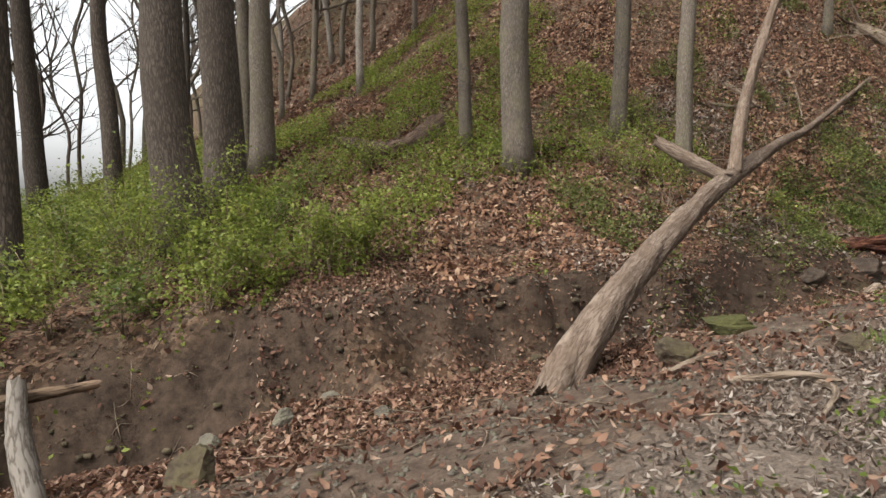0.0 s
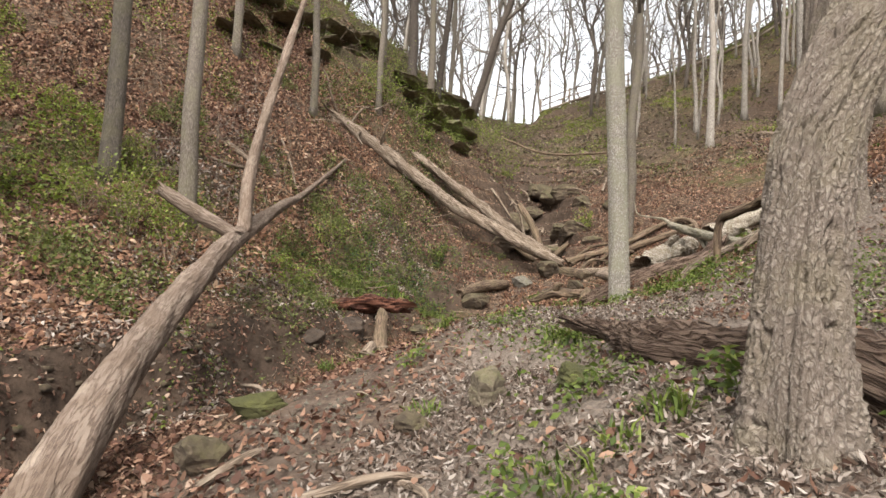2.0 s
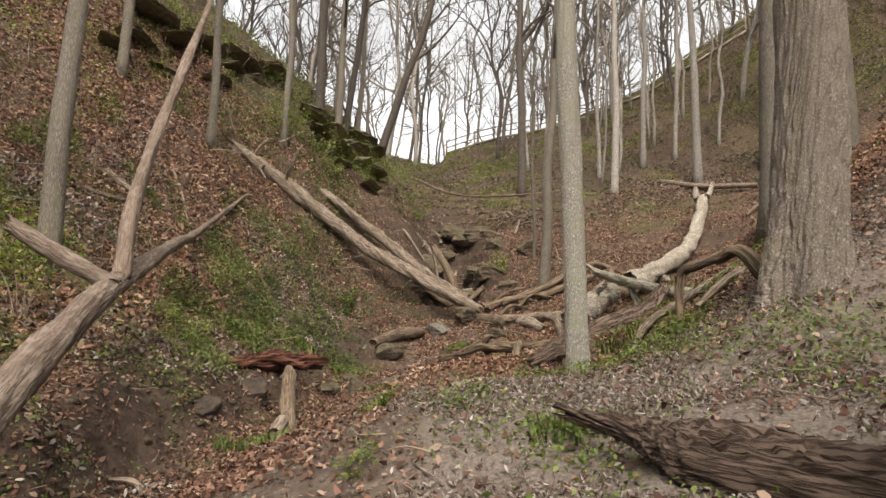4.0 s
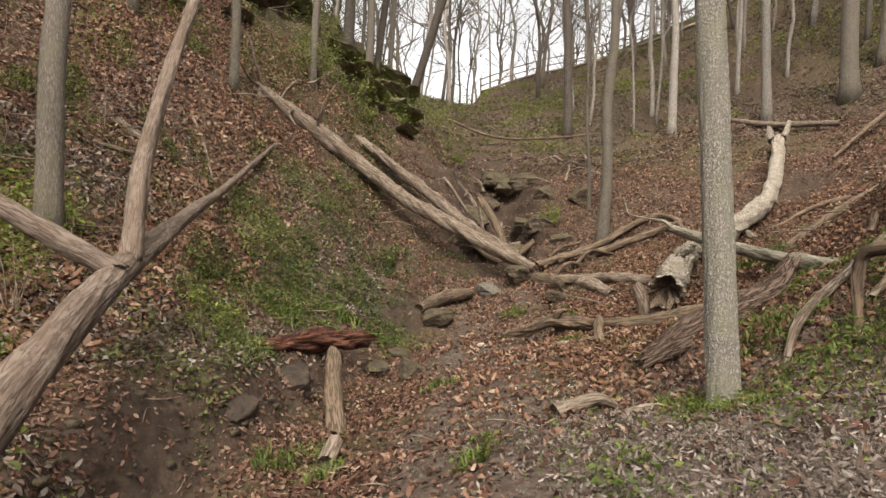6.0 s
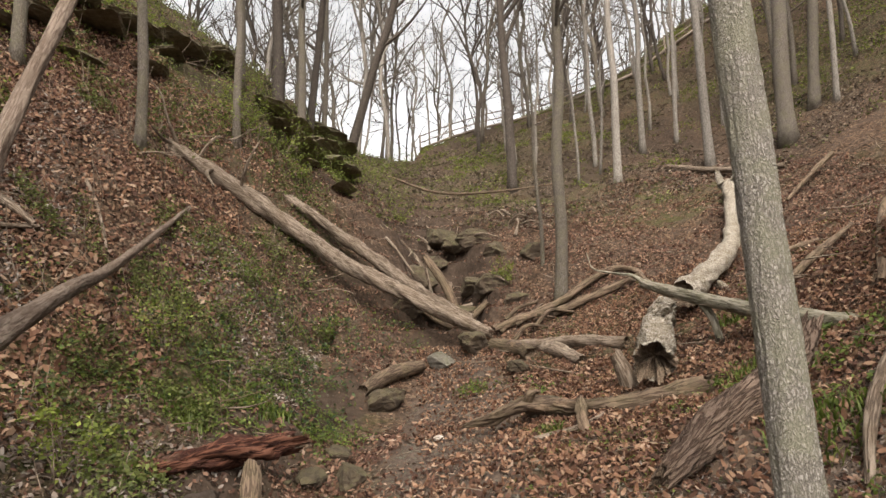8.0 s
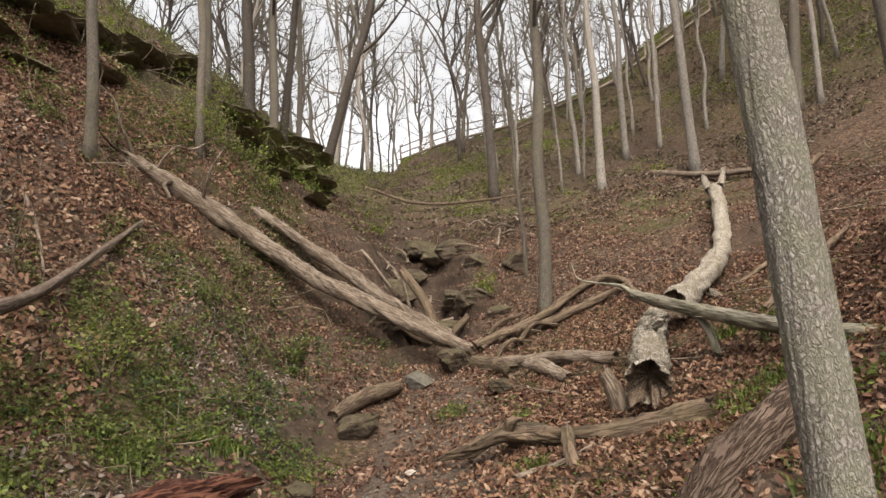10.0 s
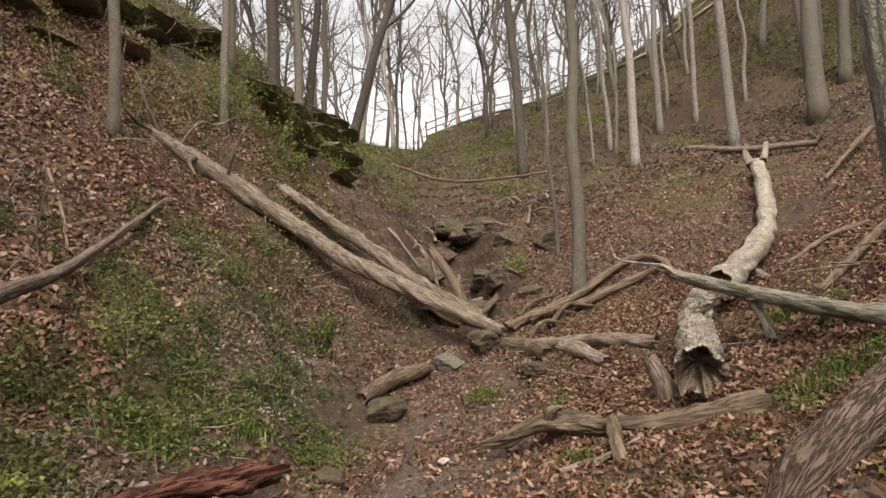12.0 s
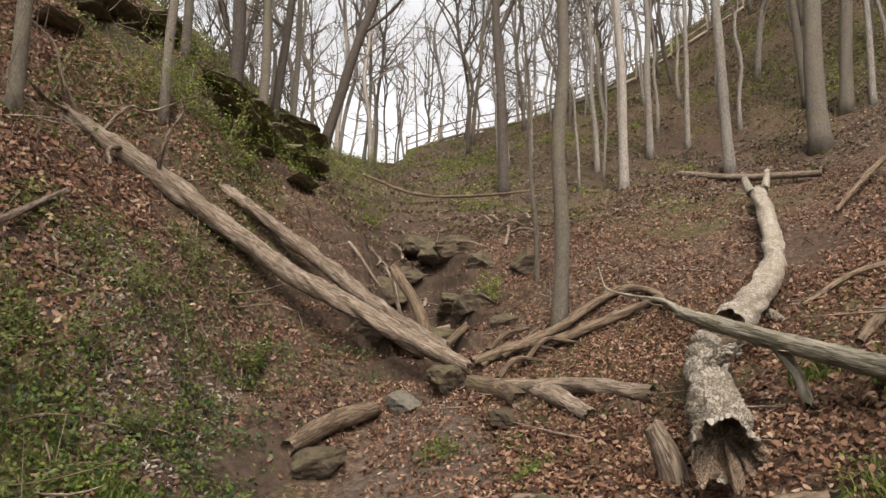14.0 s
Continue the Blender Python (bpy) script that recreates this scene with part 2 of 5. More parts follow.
GREEN_LEAF = leaf_material("spring_leaf", ((0.0, (0.05, 0.075, 0.016)), (0.5, (0.12, 0.165, 0.03)), (1.0, (0.24, 0.28, 0.06))), 0.45, 0.5)
YELLOW_LEAF = leaf_material("young_leaf", ((0.0, (0.09, 0.12, 0.02)), (0.5, (0.20, 0.245, 0.042)), (1.0, (0.34, 0.38, 0.08))), 0.45, 0.5)
DEEP_LEAF = leaf_material("ivy_leaf", ((0.0, (0.012, 0.026, 0.008)), (0.5, (0.03, 0.058, 0.014)), (1.0, (0.075, 0.115, 0.026))), 0.3, 0.4)
TWIG = bark_material("twig_bark", (0.05, 0.036, 0.026), (0.17, 0.125, 0.09), (0.30, 0.24, 0.18), 30.0, 0.2, 0.002)
GREY_ROCK = rock_material("grey_rock", (0.07, 0.06, 0.048), (0.23, 0.205, 0.17), 0.4)
BROWN_ROCK = rock_material("brown_rock", (0.028, 0.02, 0.014), (0.13, 0.095, 0.062), 0.35)
DARK_ROCK = rock_material("dark_cleft_rock", (0.03, 0.022, 0.015), (0.14, 0.1, 0.068), 0.45)
CLIFF_ROCK = rock_material("mossy_cliff_rock", (0.075, 0.06, 0.042), (0.25, 0.2, 0.14), 0.8)
MOSS_ROCK = rock_material("moss_cushion", (0.03, 0.03, 0.01), (0.08, 0.075, 0.028), 0.55)
SOIL_ROCK = rock_material("packed_soil", (0.02, 0.014, 0.01), (0.09, 0.064, 0.045), 0.0)
PALE_ROCK = rock_material("pale_stone", (0.35, 0.30, 0.24), (0.58, 0.52, 0.44), 0.0)
END_WOOD = bark_material("split_heartwood", (0.035, 0.024, 0.016), (0.14, 0.098, 0.066), (0.27, 0.2, 0.14), 40.0, 0.4, 0.02)
FENCE_WOOD = bark_material("fence_timber", (0.09, 0.07, 0.05), (0.24, 0.19, 0.145), (0.38, 0.31, 0.25), 12.0, 0.1, 0.004)
RNG = np.random.RandomState(11)

# ---- ground shape: s runs up the ravine, d to its left ----
AX, AY = 0.8601, 0.5101


def to_sd(x, y):
    return x * AX + y * AY, -x * AY + y * AX


def to_xy(s, d):
    return s * AX - d * AY, s * AY + d * AX


_grid = np.random.RandomState(7).rand(256, 256)


def vnoise(x, y):
    """Smooth lattice noise, -1 to 1."""
    x, y = np.asarray(x, float), np.asarray(y, float)
    xi, yi = np.floor(x).astype(int), np.floor(y).astype(int)
    fx, fy = x - xi, y - yi
    fx, fy = fx * fx * (3 - 2 * fx), fy * fy * (3 - 2 * fy)
    g = lambda i, j: _grid[i & 255, j & 255]
    a = g(xi, yi) * (1 - fx) + g(xi + 1, yi) * fx
    b = g(xi, yi + 1) * (1 - fx) + g(xi + 1, yi + 1) * fx
    return 2 * (a * (1 - fy) + b * fy) - 1


def lerp(x, *pairs):
    xs, ys = zip(*pairs)
    return sum(np.interp(x + o, xs, ys) * w for o, w in ((-0.8, 0.25), (0, 0.5), (0.8, 0.25)))


def creek_d(s):
    return lerp(s, (-12, 11), (-5, 8.4), (2.7, 6.9), (6.5, 5.5), (9, 4.8), (11, 4.5), (14, 4.2), (17, 3.8), (20, 2.8), (22, 1.8), (24, 1.5), (30, 2.0), (40, 3.0), (60, 3.0))


def creek_z(s):
    return lerp(s, (-20, -3.0), (-5, -2.4), (0, -1.6), (2.7, -1.25), (6.5, -0.7), (9, -0.45), (11, -0.3), (14, -0.05), (17, 0.35), (19.5, 0.75), (21, 1.25), (22.8, 2.3), (24.5, 3.7), (27, 5.2), (31, 7.0), (38, 10.5), (46, 13.4), (60, 17.4), (90, 20))


def bench_z(s):
    """The path's height, along d = 2."""
    return lerp(s, (-30, -1.2), (-3, -0.55), (1.5, -0.38), (3, -0.26), (5, 0.1), (6.5, 0.3), (8, 0.46), (10, 0.62), (15, 0.62), (18, 0.75), (20, 1.15), (22, 1.9), (24, 3.0), (27, 4.9), (31, 6.9), (38, 10.4), (46, 13.9), (50, 15.7), (60, 18.6), (90, 21))


def right_slope(s):
    return lerp(s, (-10, 0.1), (0, 0.14), (5, 0.19), (7, 0.22), (10, 0.36), (19, 0.33), (23, 0.24), (27, 0.13), (32, 0.12), (38, 0.2), (45, 0.28), (52, 0.28), (62, 0.16))


def left_slope(s):
    return lerp(s, (-30, 0.05), (-5, 0.06), (2, 0.1), (6, 0.24), (10, 0.5), (15, 0.85), (19, 1.12), (24, 1.02), (30, 1.02), (36.5, 0.98), (39, 0.35), (60, 0.25))


def bank_h(s):
    return lerp(s, (-10, 1.0), (3, 1.05), (7, 0.9), (10, 0.75), (14, 0.5), (18, 0.25), (21, 0.1), (40, 0.0))


def smooth(x):
    x = np.clip(x, 0, 1)
    return x * x * (3 - 2 * x)


def soft_plus(x, w):
    return w * np.logaddexp(0, np.clip(x / w, -50, 50))


def ground_z(x, y):
    x, y = np.asarray(x, float), np.asarray(y, float)
    s, d = to_sd(x, y)
    wob = 0.35 * vnoise(s * 0.35 + 9, 3.3) + 0.18 * vnoise(s * 1.1, 8.1)
    scour = smooth((20 - s) / 4) * smooth((d - creek_d(s) + 0.6) / 0.8)
    wob = wob + scour * (0.16 * vnoise(s * 1.9 + 4, d * 1.6) + 0.1 * vnoise(s * 4.3, d * 4.1 + 6))
    e = d - creek_d(s) - wob * (s < 40)
    cz, bz = creek_z(s), bench_z(s)
    # the left side: cut bank, then the steep leafy slope, rounding off at the crest
    el = np.maximum(e, 0)
    k = left_slope(s)
    up = soft_plus(el - 1.2, 0.5)
    crest = lerp(s, (-30, 40), (3, 14), (10, 8.5), (14, 9.5), (17, 12), (20, 15), (30, 14), (38, 11), (60, 10))
    rise = k * (up - 0.92 * soft_plus(up - crest, 2.0))
    left = bank_h(s) * smooth((el - 0.35) / 0.8) + rise
    # the right side: low bank up to the path, then the hillside
    er = np.maximum(-e, 0)
    r = 2.0 - d
    width = np.maximum(creek_d(s) - 2.0, 0.4)
    toe = np.maximum(bz - cz, 0) * (0.35 * smooth((er - 0.25) / 0.7) + 0.65 * smooth((er - 0.4) / np.maximum(width * 1.1, 0.8)))
    kr = right_slope(s)
    hill = kr * soft_plus(r - 0.8, 0.5) + lerp(s, (-30, 0.5), (0, 0.7), (15, 1), (46, 1), (60, 0.55)) * (0.5 * soft_plus(r - 12.5, 2.0) + 0.05 * np.minimum(soft_plus(r - 20, 3.0), 30))
    hill = hill + lerp(s, (7, 0), (10.5, 0.4), (14, 0.42), (17.5, 0)) * np.minimum(soft_plus(r - 3.6, 0.5), 5.0)
    right = toe + hill
    z = cz + np.where(e > 0, left, right)
    far = smooth((np.hypot(s - 15, d) - 70) / 120)
    z = z * (1 - far) + 20.0 * smooth((s - 18) / 50) * far
    # the dip round the slender tree, the rocky hump of the path, the scoured hollow
    z = z - 0.3 * np.exp(-((x - 8.8) ** 2 + (y - 5.5) ** 2) / 2.2) + 0.1 * np.exp(-((x - 12.5) ** 2 + (y - 9.4) ** 2) / 1.2) - 0.75 * np.exp(-((x + 2.1) ** 2 + (y - 7.2) ** 2) / 1.8) - 0.45 * np.exp(-((x - 13.5) ** 2 + (y - 4.9) ** 2) / 2.0) - 0.28 * np.exp(-((x - 12.6) ** 2 + (y - 6.5) ** 2) / 1.4)
    for hx, hy, k in ((14.3, 14.1, 0.4), (15.3, 14.5, 0.4), (13.6, 13.5, 0.25), (16.3, 15.2, 0.3), (12.4, 14.9, 0.25), (11.2, 13.2, 0.25)):
        z = z - k * np.exp(-((x - hx) ** 2 + (y - hy) ** 2) / 0.35)
    z = z + 0.36 * np.exp(-((x - 9.0) ** 2 + (y - 3.3) ** 2) / 3.0)
    # lumps, ledges and small unevenness
    rugged = smooth((s - 7) / 3) * smooth((np.abs(e) - 1.0) / 2.0)
    z = z + rugged * (0.1 * vnoise(x * 0.75 + 2, y * 0.75 + 40) + 0.08 * np.abs(vnoise(x * 1.7 + 8, y * 1.7)) + 0.05 * vnoise(x * 3.9, y * 3.9 + 3))
    slope = smooth(np.abs(e) / 2.0)
    z = z + 0.22 * slope * vnoise(x * 0.32, y * 0.32) + 0.07 * vnoise(x * 0.9 + 5, y * 0.9) + 0.03 * vnoise(x * 2.6, y * 2.6) + 0.012 * vnoise(x * 7, y * 7)
    z = z - 1.1 * smooth((s - 22.3) / 1.5) * smooth((31 - s) / 5) * smooth((1.5 - np.abs(e)) / 1.1)
    rocky = smooth((s - 20) / 3) * smooth((36 - s) / 6) * smooth((4.0 - np.abs(e)) / 3.0)
    step = z / 0.55
    z = z + rocky * 0.5 * (np.floor(step) + smooth((step - np.floor(step) - 0.55) / 0.4) - step) 
    ledge = smooth((s - 23) / 4) * smooth((e - 2.2) / 2.5) * smooth((14 - e) / 4)
    st2 = (z + 0.35 * vnoise(x * 0.5, y * 0.5)) / 1.5
    z = z + ledge * 1.25 * (np.floor(st2) + smooth((st2 - np.floor(st2) - 0.6) / 0.35) - st2)
    return z
# ---- end of ground shape ----



# ---- mesh helpers ----
def mesh_ob(name, verts, faces, mat, parent=None, label="", smooth_on=True, attrs=()):
    me = bpy.data.meshes.new(name)
    verts = np.asarray(verts, float)
    if isinstance(faces, np.ndarray):
        k = faces.shape[1]
        me.vertices.add(len(verts))
        me.vertices.foreach_set("co", verts.ravel())
        me.loops.add(faces.size)
        me.loops.foreach_set("vertex_index", faces.ravel().astype(np.int32))
        me.polygons.add(len(faces))
        me.polygons.foreach_set("loop_start", np.arange(0, faces.size, k, dtype=np.int32))
        me.update(calc_edges=True)
    else:
        me.from_pydata(verts.tolist(), [], faces)
    me.polygons.foreach_set("use_smooth", np.full(len(me.polygons), smooth_on))
    for key, kind, values in attrs:
        a = me.attributes.new(key, kind, "POINT")
        a.data.foreach_set("vector" if kind == "FLOAT_VECTOR" else "value", np.ascontiguousarray(values, dtype=np.float32).ravel())
    me.materials.append(mat)
    me.validate()
    ob = new(name, me)
    if parent:
        ob.parent = parent
    if label:
        tagged(ob, label)
    return ob


def spline(pts, n, bias=1.0):
    """n points along a smooth curve through pts, closer at its start where bias is over 1."""
    p = np.asarray(pts, float)
    if len(p) == 2:
        return p[0] + (np.linspace(0, 1, n) ** bias)[:, None] * (p[1] - p[0])
    q = np.vstack([2 * p[0] - p[1], p, 2 * p[-1] - p[-2]])
    out = []
    for t in np.linspace(0, 1, n) ** bias * (len(p) - 1):
        i = min(int(t), len(p) - 2)
        u = t - i
        a, b, c, d = q[i : i + 4]
        out.append(0.5 * (2 * b + (c - a) * u + (2 * a - 5 * b + 4 * c - d) * u * u + (3 * b - a - 3 * c + d) * u**3))
    return np.array(out)


class Tubes:
    """Collects tapered stems into one mesh."""

    def __init__(self):
        self.v, self.f, self.a, self.n, self.ends = [], [], [], 0, []

    def add(self, pts, radii, seg=8, rings=None, rough=0.0, lump=6.0, furrow=0.0, jag=0.0, flare=0.0, seed=0.0, cap=True, bias=1.0, split=None, pitch=44.0):
        rings = rings or max(3, len(pts))
        c = spline(pts, rings, bias)
        u = np.linspace(0, 1, rings) ** bias
        r = np.interp(u, np.linspace(0, 1, len(radii)), radii)
        tan = np.gradient(c, axis=0)
        tan /= np.linalg.norm(tan, axis=1)[:, None] + 1e-9
        length = np.r_[0, np.cumsum(np.linalg.norm(np.diff(c, axis=0), axis=1))]
        ref = np.array([1.0, 0.13, 0.07]) if abs(tan[0][0]) < 0.8 else np.array([0.1, 1.0, 0.1])
        ang = np.linspace(0, 2 * np.pi, seg, endpoint=False)
        ca, sa = np.cos(ang), np.sin(ang)
        for i in range(rings):
            x = ref - tan[i] * (ref @ tan[i])
            x /= np.linalg.norm(x)
            ref = x
            y = np.cross(tan[i], x)
            rr = np.full(seg, r[i])
            if rough:
                rr = rr * (1 + rough * vnoise(ca * 1.3 + seed * 7.1 + 40, sa * 1.3 + length[i] * lump + seed) + 0.5 * rough * vnoise(ca * 3 + seed, sa * 3 + length[i] * lump * 2.3) + 0.3 * rough * vnoise(ca * 7 + seed, sa * 7 + length[i] * lump * 6))
            if furrow:
                k, z = r[i] * pitch, length[i]
                w = 0.8 * vnoise(ca * k * 0.5 + 30, sa * k * 0.5 + z * 6.5)
                crack = np.abs(vnoise(ca * k + w + 60 + z * 0.6, sa * k + w + 60 + z * 3.2))
                cross = np.abs(vnoise(ca * k * 0.8 + 15, sa * k * 0.8 + z * 19 + 15))
                plate = np.minimum(crack * 2.8, 1.0) * (0.75 + 0.25 * np.minimum(cross * 4.5, 1.0))
                rr = rr + furrow * (plate - 0.6 + 0.22 * vnoise(ca * k * 3 + 90, sa * k * 3 + z * 60))
            if flare:
                fl = math.exp(-length[i] / (2.2 * r[i]))
                rr = rr * (1 + flare * fl * (0.75 + 0.6 * np.cos(ang * 5 + seed) * (0.6 + 0.4 * vnoise(ang, seed))))
            if split:
                way, depth, end = split
                facing = (np.outer(ca, x) + np.outer(sa, y)) @ way + 0.05 * vnoise(length[i] * 2.5, seed)
                rr = rr * (1 - depth * smooth((facing - 0.955) / 0.03) * smooth((end - u[i]) / 0.08) * (0.6 + 0.4 * vnoise(length[i] * 3, 2.0)))
            off = x * (ca * rr)[:, None] + y * (sa * rr)[:, None]
            ring = c[i] + off
            if jag and i in (0, rings - 1):
                ring = ring + tan[i] * (jag * (vnoise(ang * 2.3 + seed, seed) + 0.6 * vnoise(ang * 6, seed)))[:, None] * (1 if i else -1)
            self.v.append(ring)
            self.a.append(np.c_[ca * r[i] + seed, sa * r[i] + seed * 3, np.full(seg, length[i])])
        j = np.arange(seg)
        for i in range(rings - 1):
            b = self.n + i * seg
            self.f.append(np.c_[b + j, b + (j + 1) % seg, b + seg + (j + 1) % seg, b + seg + j])
        self.ends = [(self.v[-rings], c[0], tan[0]), (self.v[-1], c[-1], -tan[-1])]
        for end, i in ((0, 0), (1, rings - 1)) if cap else ():
            hub = self.n + rings * seg + end
            b = self.n + i * seg
            pair = np.c_[b + (j + 1) % seg, b + j] if end == 0 else np.c_[b + j, b + (j + 1) % seg]
            self.f.append(np.c_[pair, np.full(seg, hub), np.full(seg, hub)])
        if not cap:
            self.n += rings * seg
            return
        self.v.append(np.array([c[0] + tan[0] * (min(jag, 0.5) * 0.8 + r[0] * 0.1), c[-1] - tan[-1] * (min(jag, 0.5) * 0.8 - r[-1] * 0.4)]))
        self.a.append(np.c_[np.full(2, seed), np.full(2, seed), [0, length[-1]]])
        self.n += rings * seg + 2

    def make(self, name, mat, parent=None, label=""):
        faces = np.vstack(self.f)
        tri = faces[:, 2] == faces[:, 3]
        f = [tuple(q) for q in faces[~tri].tolist()] + [tuple(q[:3]) for q in faces[tri].tolist()]
        return mesh_ob(name, np.vstack(self.v), f, mat, parent, label, True, (("along", "FLOAT_VECTOR", np.vstack(self.a)),))


def thing(name, label, category, group="", at=(0, 0, 0), kind=""):
    ob = new(name)
    ob.location = at
    return tagged(ob, label, category, group, kind)


def broken_end(end, origin_depth, parent, mat, seed):
    """The rough, hollowed end of a broken log."""
    ring, c, inward = end
    n = len(ring)
    ang = np.arange(n) * 2 * np.pi / n
    rad = np.linalg.norm(ring - c, axis=1).mean()
    rows = [ring]
    for k, dep in ((0.86, 0.02), (0.74, origin_depth * 0.6), (0.5, origin_depth), (0.22, origin_depth * 1.15)):
        flat = c + (ring - c) * k
        rows.append(flat + inward * (dep + 0.3 * rad * vnoise(np.cos(ang) * 2.2 + seed + 20, np.sin(ang) * 2.2 + k * 1.5))[:, None])
    v = np.vstack(rows + [(c + inward * origin_depth * 1.1)[None]])
    j = np.arange(n)
    f = [q for r in range(4) for q in np.c_[r * n + j, r * n + (j + 1) % n, (r + 1) * n + (j + 1) % n, (r + 1) * n + j].tolist()]
    f += np.c_[4 * n + j, 4 * n + (j + 1) % n, np.full(n, 5 * n)].tolist()
    mesh_ob("broken_end", v, f, mat, parent, "", True, (("along", "FLOAT_VECTOR", np.c_[v[:, 0], v[:, 1], v[:, 2]]),))


def leaf_cloud(centres, size, normals=None, tilt=0.6, aspect=0.62, fold=0.25):
    """Folded four-cornered leaves: verts and triangles."""
    n = len(centres)
    nz = np.tile([0, 0, 1.0], (n, 1)) if normals is None else normals.copy()
    nz = nz + tilt * RNG.randn(n, 3)
    nz /= np.linalg.norm(nz, axis=1)[:, None]
    t = np.cross(nz, RNG.randn(n, 3))
    t /= np.linalg.norm(t, axis=1)[:, None] + 1e-9
    b = np.cross(nz, t)
    L = (size * (0.6 + 0.8 * RNG.rand(n)))[:, None]
    W = L * aspect
    up = nz * L * fold * RNG.uniform(0.2, 1.4, (n, 1))
    v = np.stack([centres - t * L * 0.5, centres + b * W * 0.5 + up * 0.8 - t * L * 0.05, centres + t * L * 0.5 + up * 0.4, centres - b * W * 0.5 + up * 0.8 - t * L * 0.05], 1).reshape(-1, 3)
    i = np.arange(n) * 4
    f = np.vstack([np.c_[i, i + 1, i + 2], np.c_[i, i + 2, i + 3]])
    return v, f


def curled_leaves(centres, size, normals, tilt=0.4, aspect=0.6, curl=0.3):
    """Oval leaves of six corners, cupped along the midrib and curled at the tip."""
    n = len(centres)
    nz = normals + tilt * RNG.randn(n, 3)
    nz /= np.linalg.norm(nz, axis=1)[:, None]
    t = np.cross(nz, RNG.randn(n, 3))
    t /= np.linalg.norm(t, axis=1)[:, None] + 1e-9
    b = np.cross(nz, t)
    L = (size * RNG.uniform(0.5, 1.4, n))[:, None]
    W = L * aspect * RNG.uniform(0.7, 1.2, (n, 1))
    cup = nz * W * curl * RNG.uniform(-0.3, 1.6, (n, 1))
    tip = nz * L * curl * RNG.uniform(-0.2, 1.4, (n, 1))
    v = np.stack([centres - t * L * 0.5 + tip * 0.3, centres - t * L * 0.18 + b * W * 0.5 + cup, centres + t * L * 0.22 + b * W * 0.4 + cup + tip * 0.4,
                  centres + t * L * 0.5 + tip, centres + t * L * 0.22 - b * W * 0.4 + cup + tip * 0.4, centres - t * L * 0.18 - b * W * 0.5 + cup], 1).reshape(-1, 3)
    i = np.arange(n) * 6
    f = np.vstack([np.c_[i, i + 1, i + 5], np.c_[i + 1, i + 2, i + 4], np.c_[i + 1, i + 4, i + 5], np.c_[i + 2, i + 3, i + 4]])
    return v, f


# ---- masks on the ground ----
def masks(x, y):
    s, d = to_sd(x, y)
    e = d - creek_d(s)
    wob = 0.5 * vnoise(x * 0.8 + 3, y * 0.8) + 0.25 * vnoise(x * 2.5, y * 2.5)
    centre = lerp(s, (-8, 1.0), (0, 2.4), (3, 3.3), (6, 3.0), (9, 2.3), (12, 2.2), (16, 2.0), (20, 1.6))
    half = lerp(s, (-8, 1.2), (1, 1.7), (4, 1.2), (8, 0.75), (13, 1.0), (18, 1.3), (21, 0.8))
    path = smooth((half + 0.5 * wob - np.abs(d - centre)) / 0.5) * smooth((23 - s) / 3)
    bank = smooth((0.75 - np.abs(e - 0.75) + 0.4 * wob) / 0.5) * smooth((22 - s) / 4) * smooth((s + 12) / 5)
    scree = smooth((2.6 - np.abs(s - 25 - 0.3 * d) + 2 * wob) / 2) * smooth((2.2 - np.abs(d + 7.0) + 2 * wob) / 2) * 0.8
    green = smooth((vnoise(x * 0.23 + 20, y * 0.23) + 0.35 * wob + 0.05 + 0.25 * smooth((s - 25) / 5) + 0.5 * smooth((e - 2) / 4) * smooth((9 - s) / 4)) / 0.5)
    # dark rock of the cleft, with its heavy shadow put into the ground colour
    cleft = smooth((s - 21) / 2) * smooth((34 - s) / 5) * smooth((1.9 - np.abs(e) + wob) / 1.2) * 0.9
    # bare soil in the creek hollow; its deep shade is painted in as well
    hollow = smooth((1.5 - np.hypot(x + 2.0, y - 7.3) + 0.5 * wob) / 0.6)
    slips = smooth((s - 26) / 4) * smooth((vnoise(x * 0.3 + 70, y * 0.3) + 0.5 * wob - 0.15) / 0.35) * smooth((2 - d) / 3) * 0.75
    bank = np.maximum.reduce([bank, cleft, hollow, slips])
    return path, np.maximum(bank, scree), green * (1 - path) * (1 - bank)


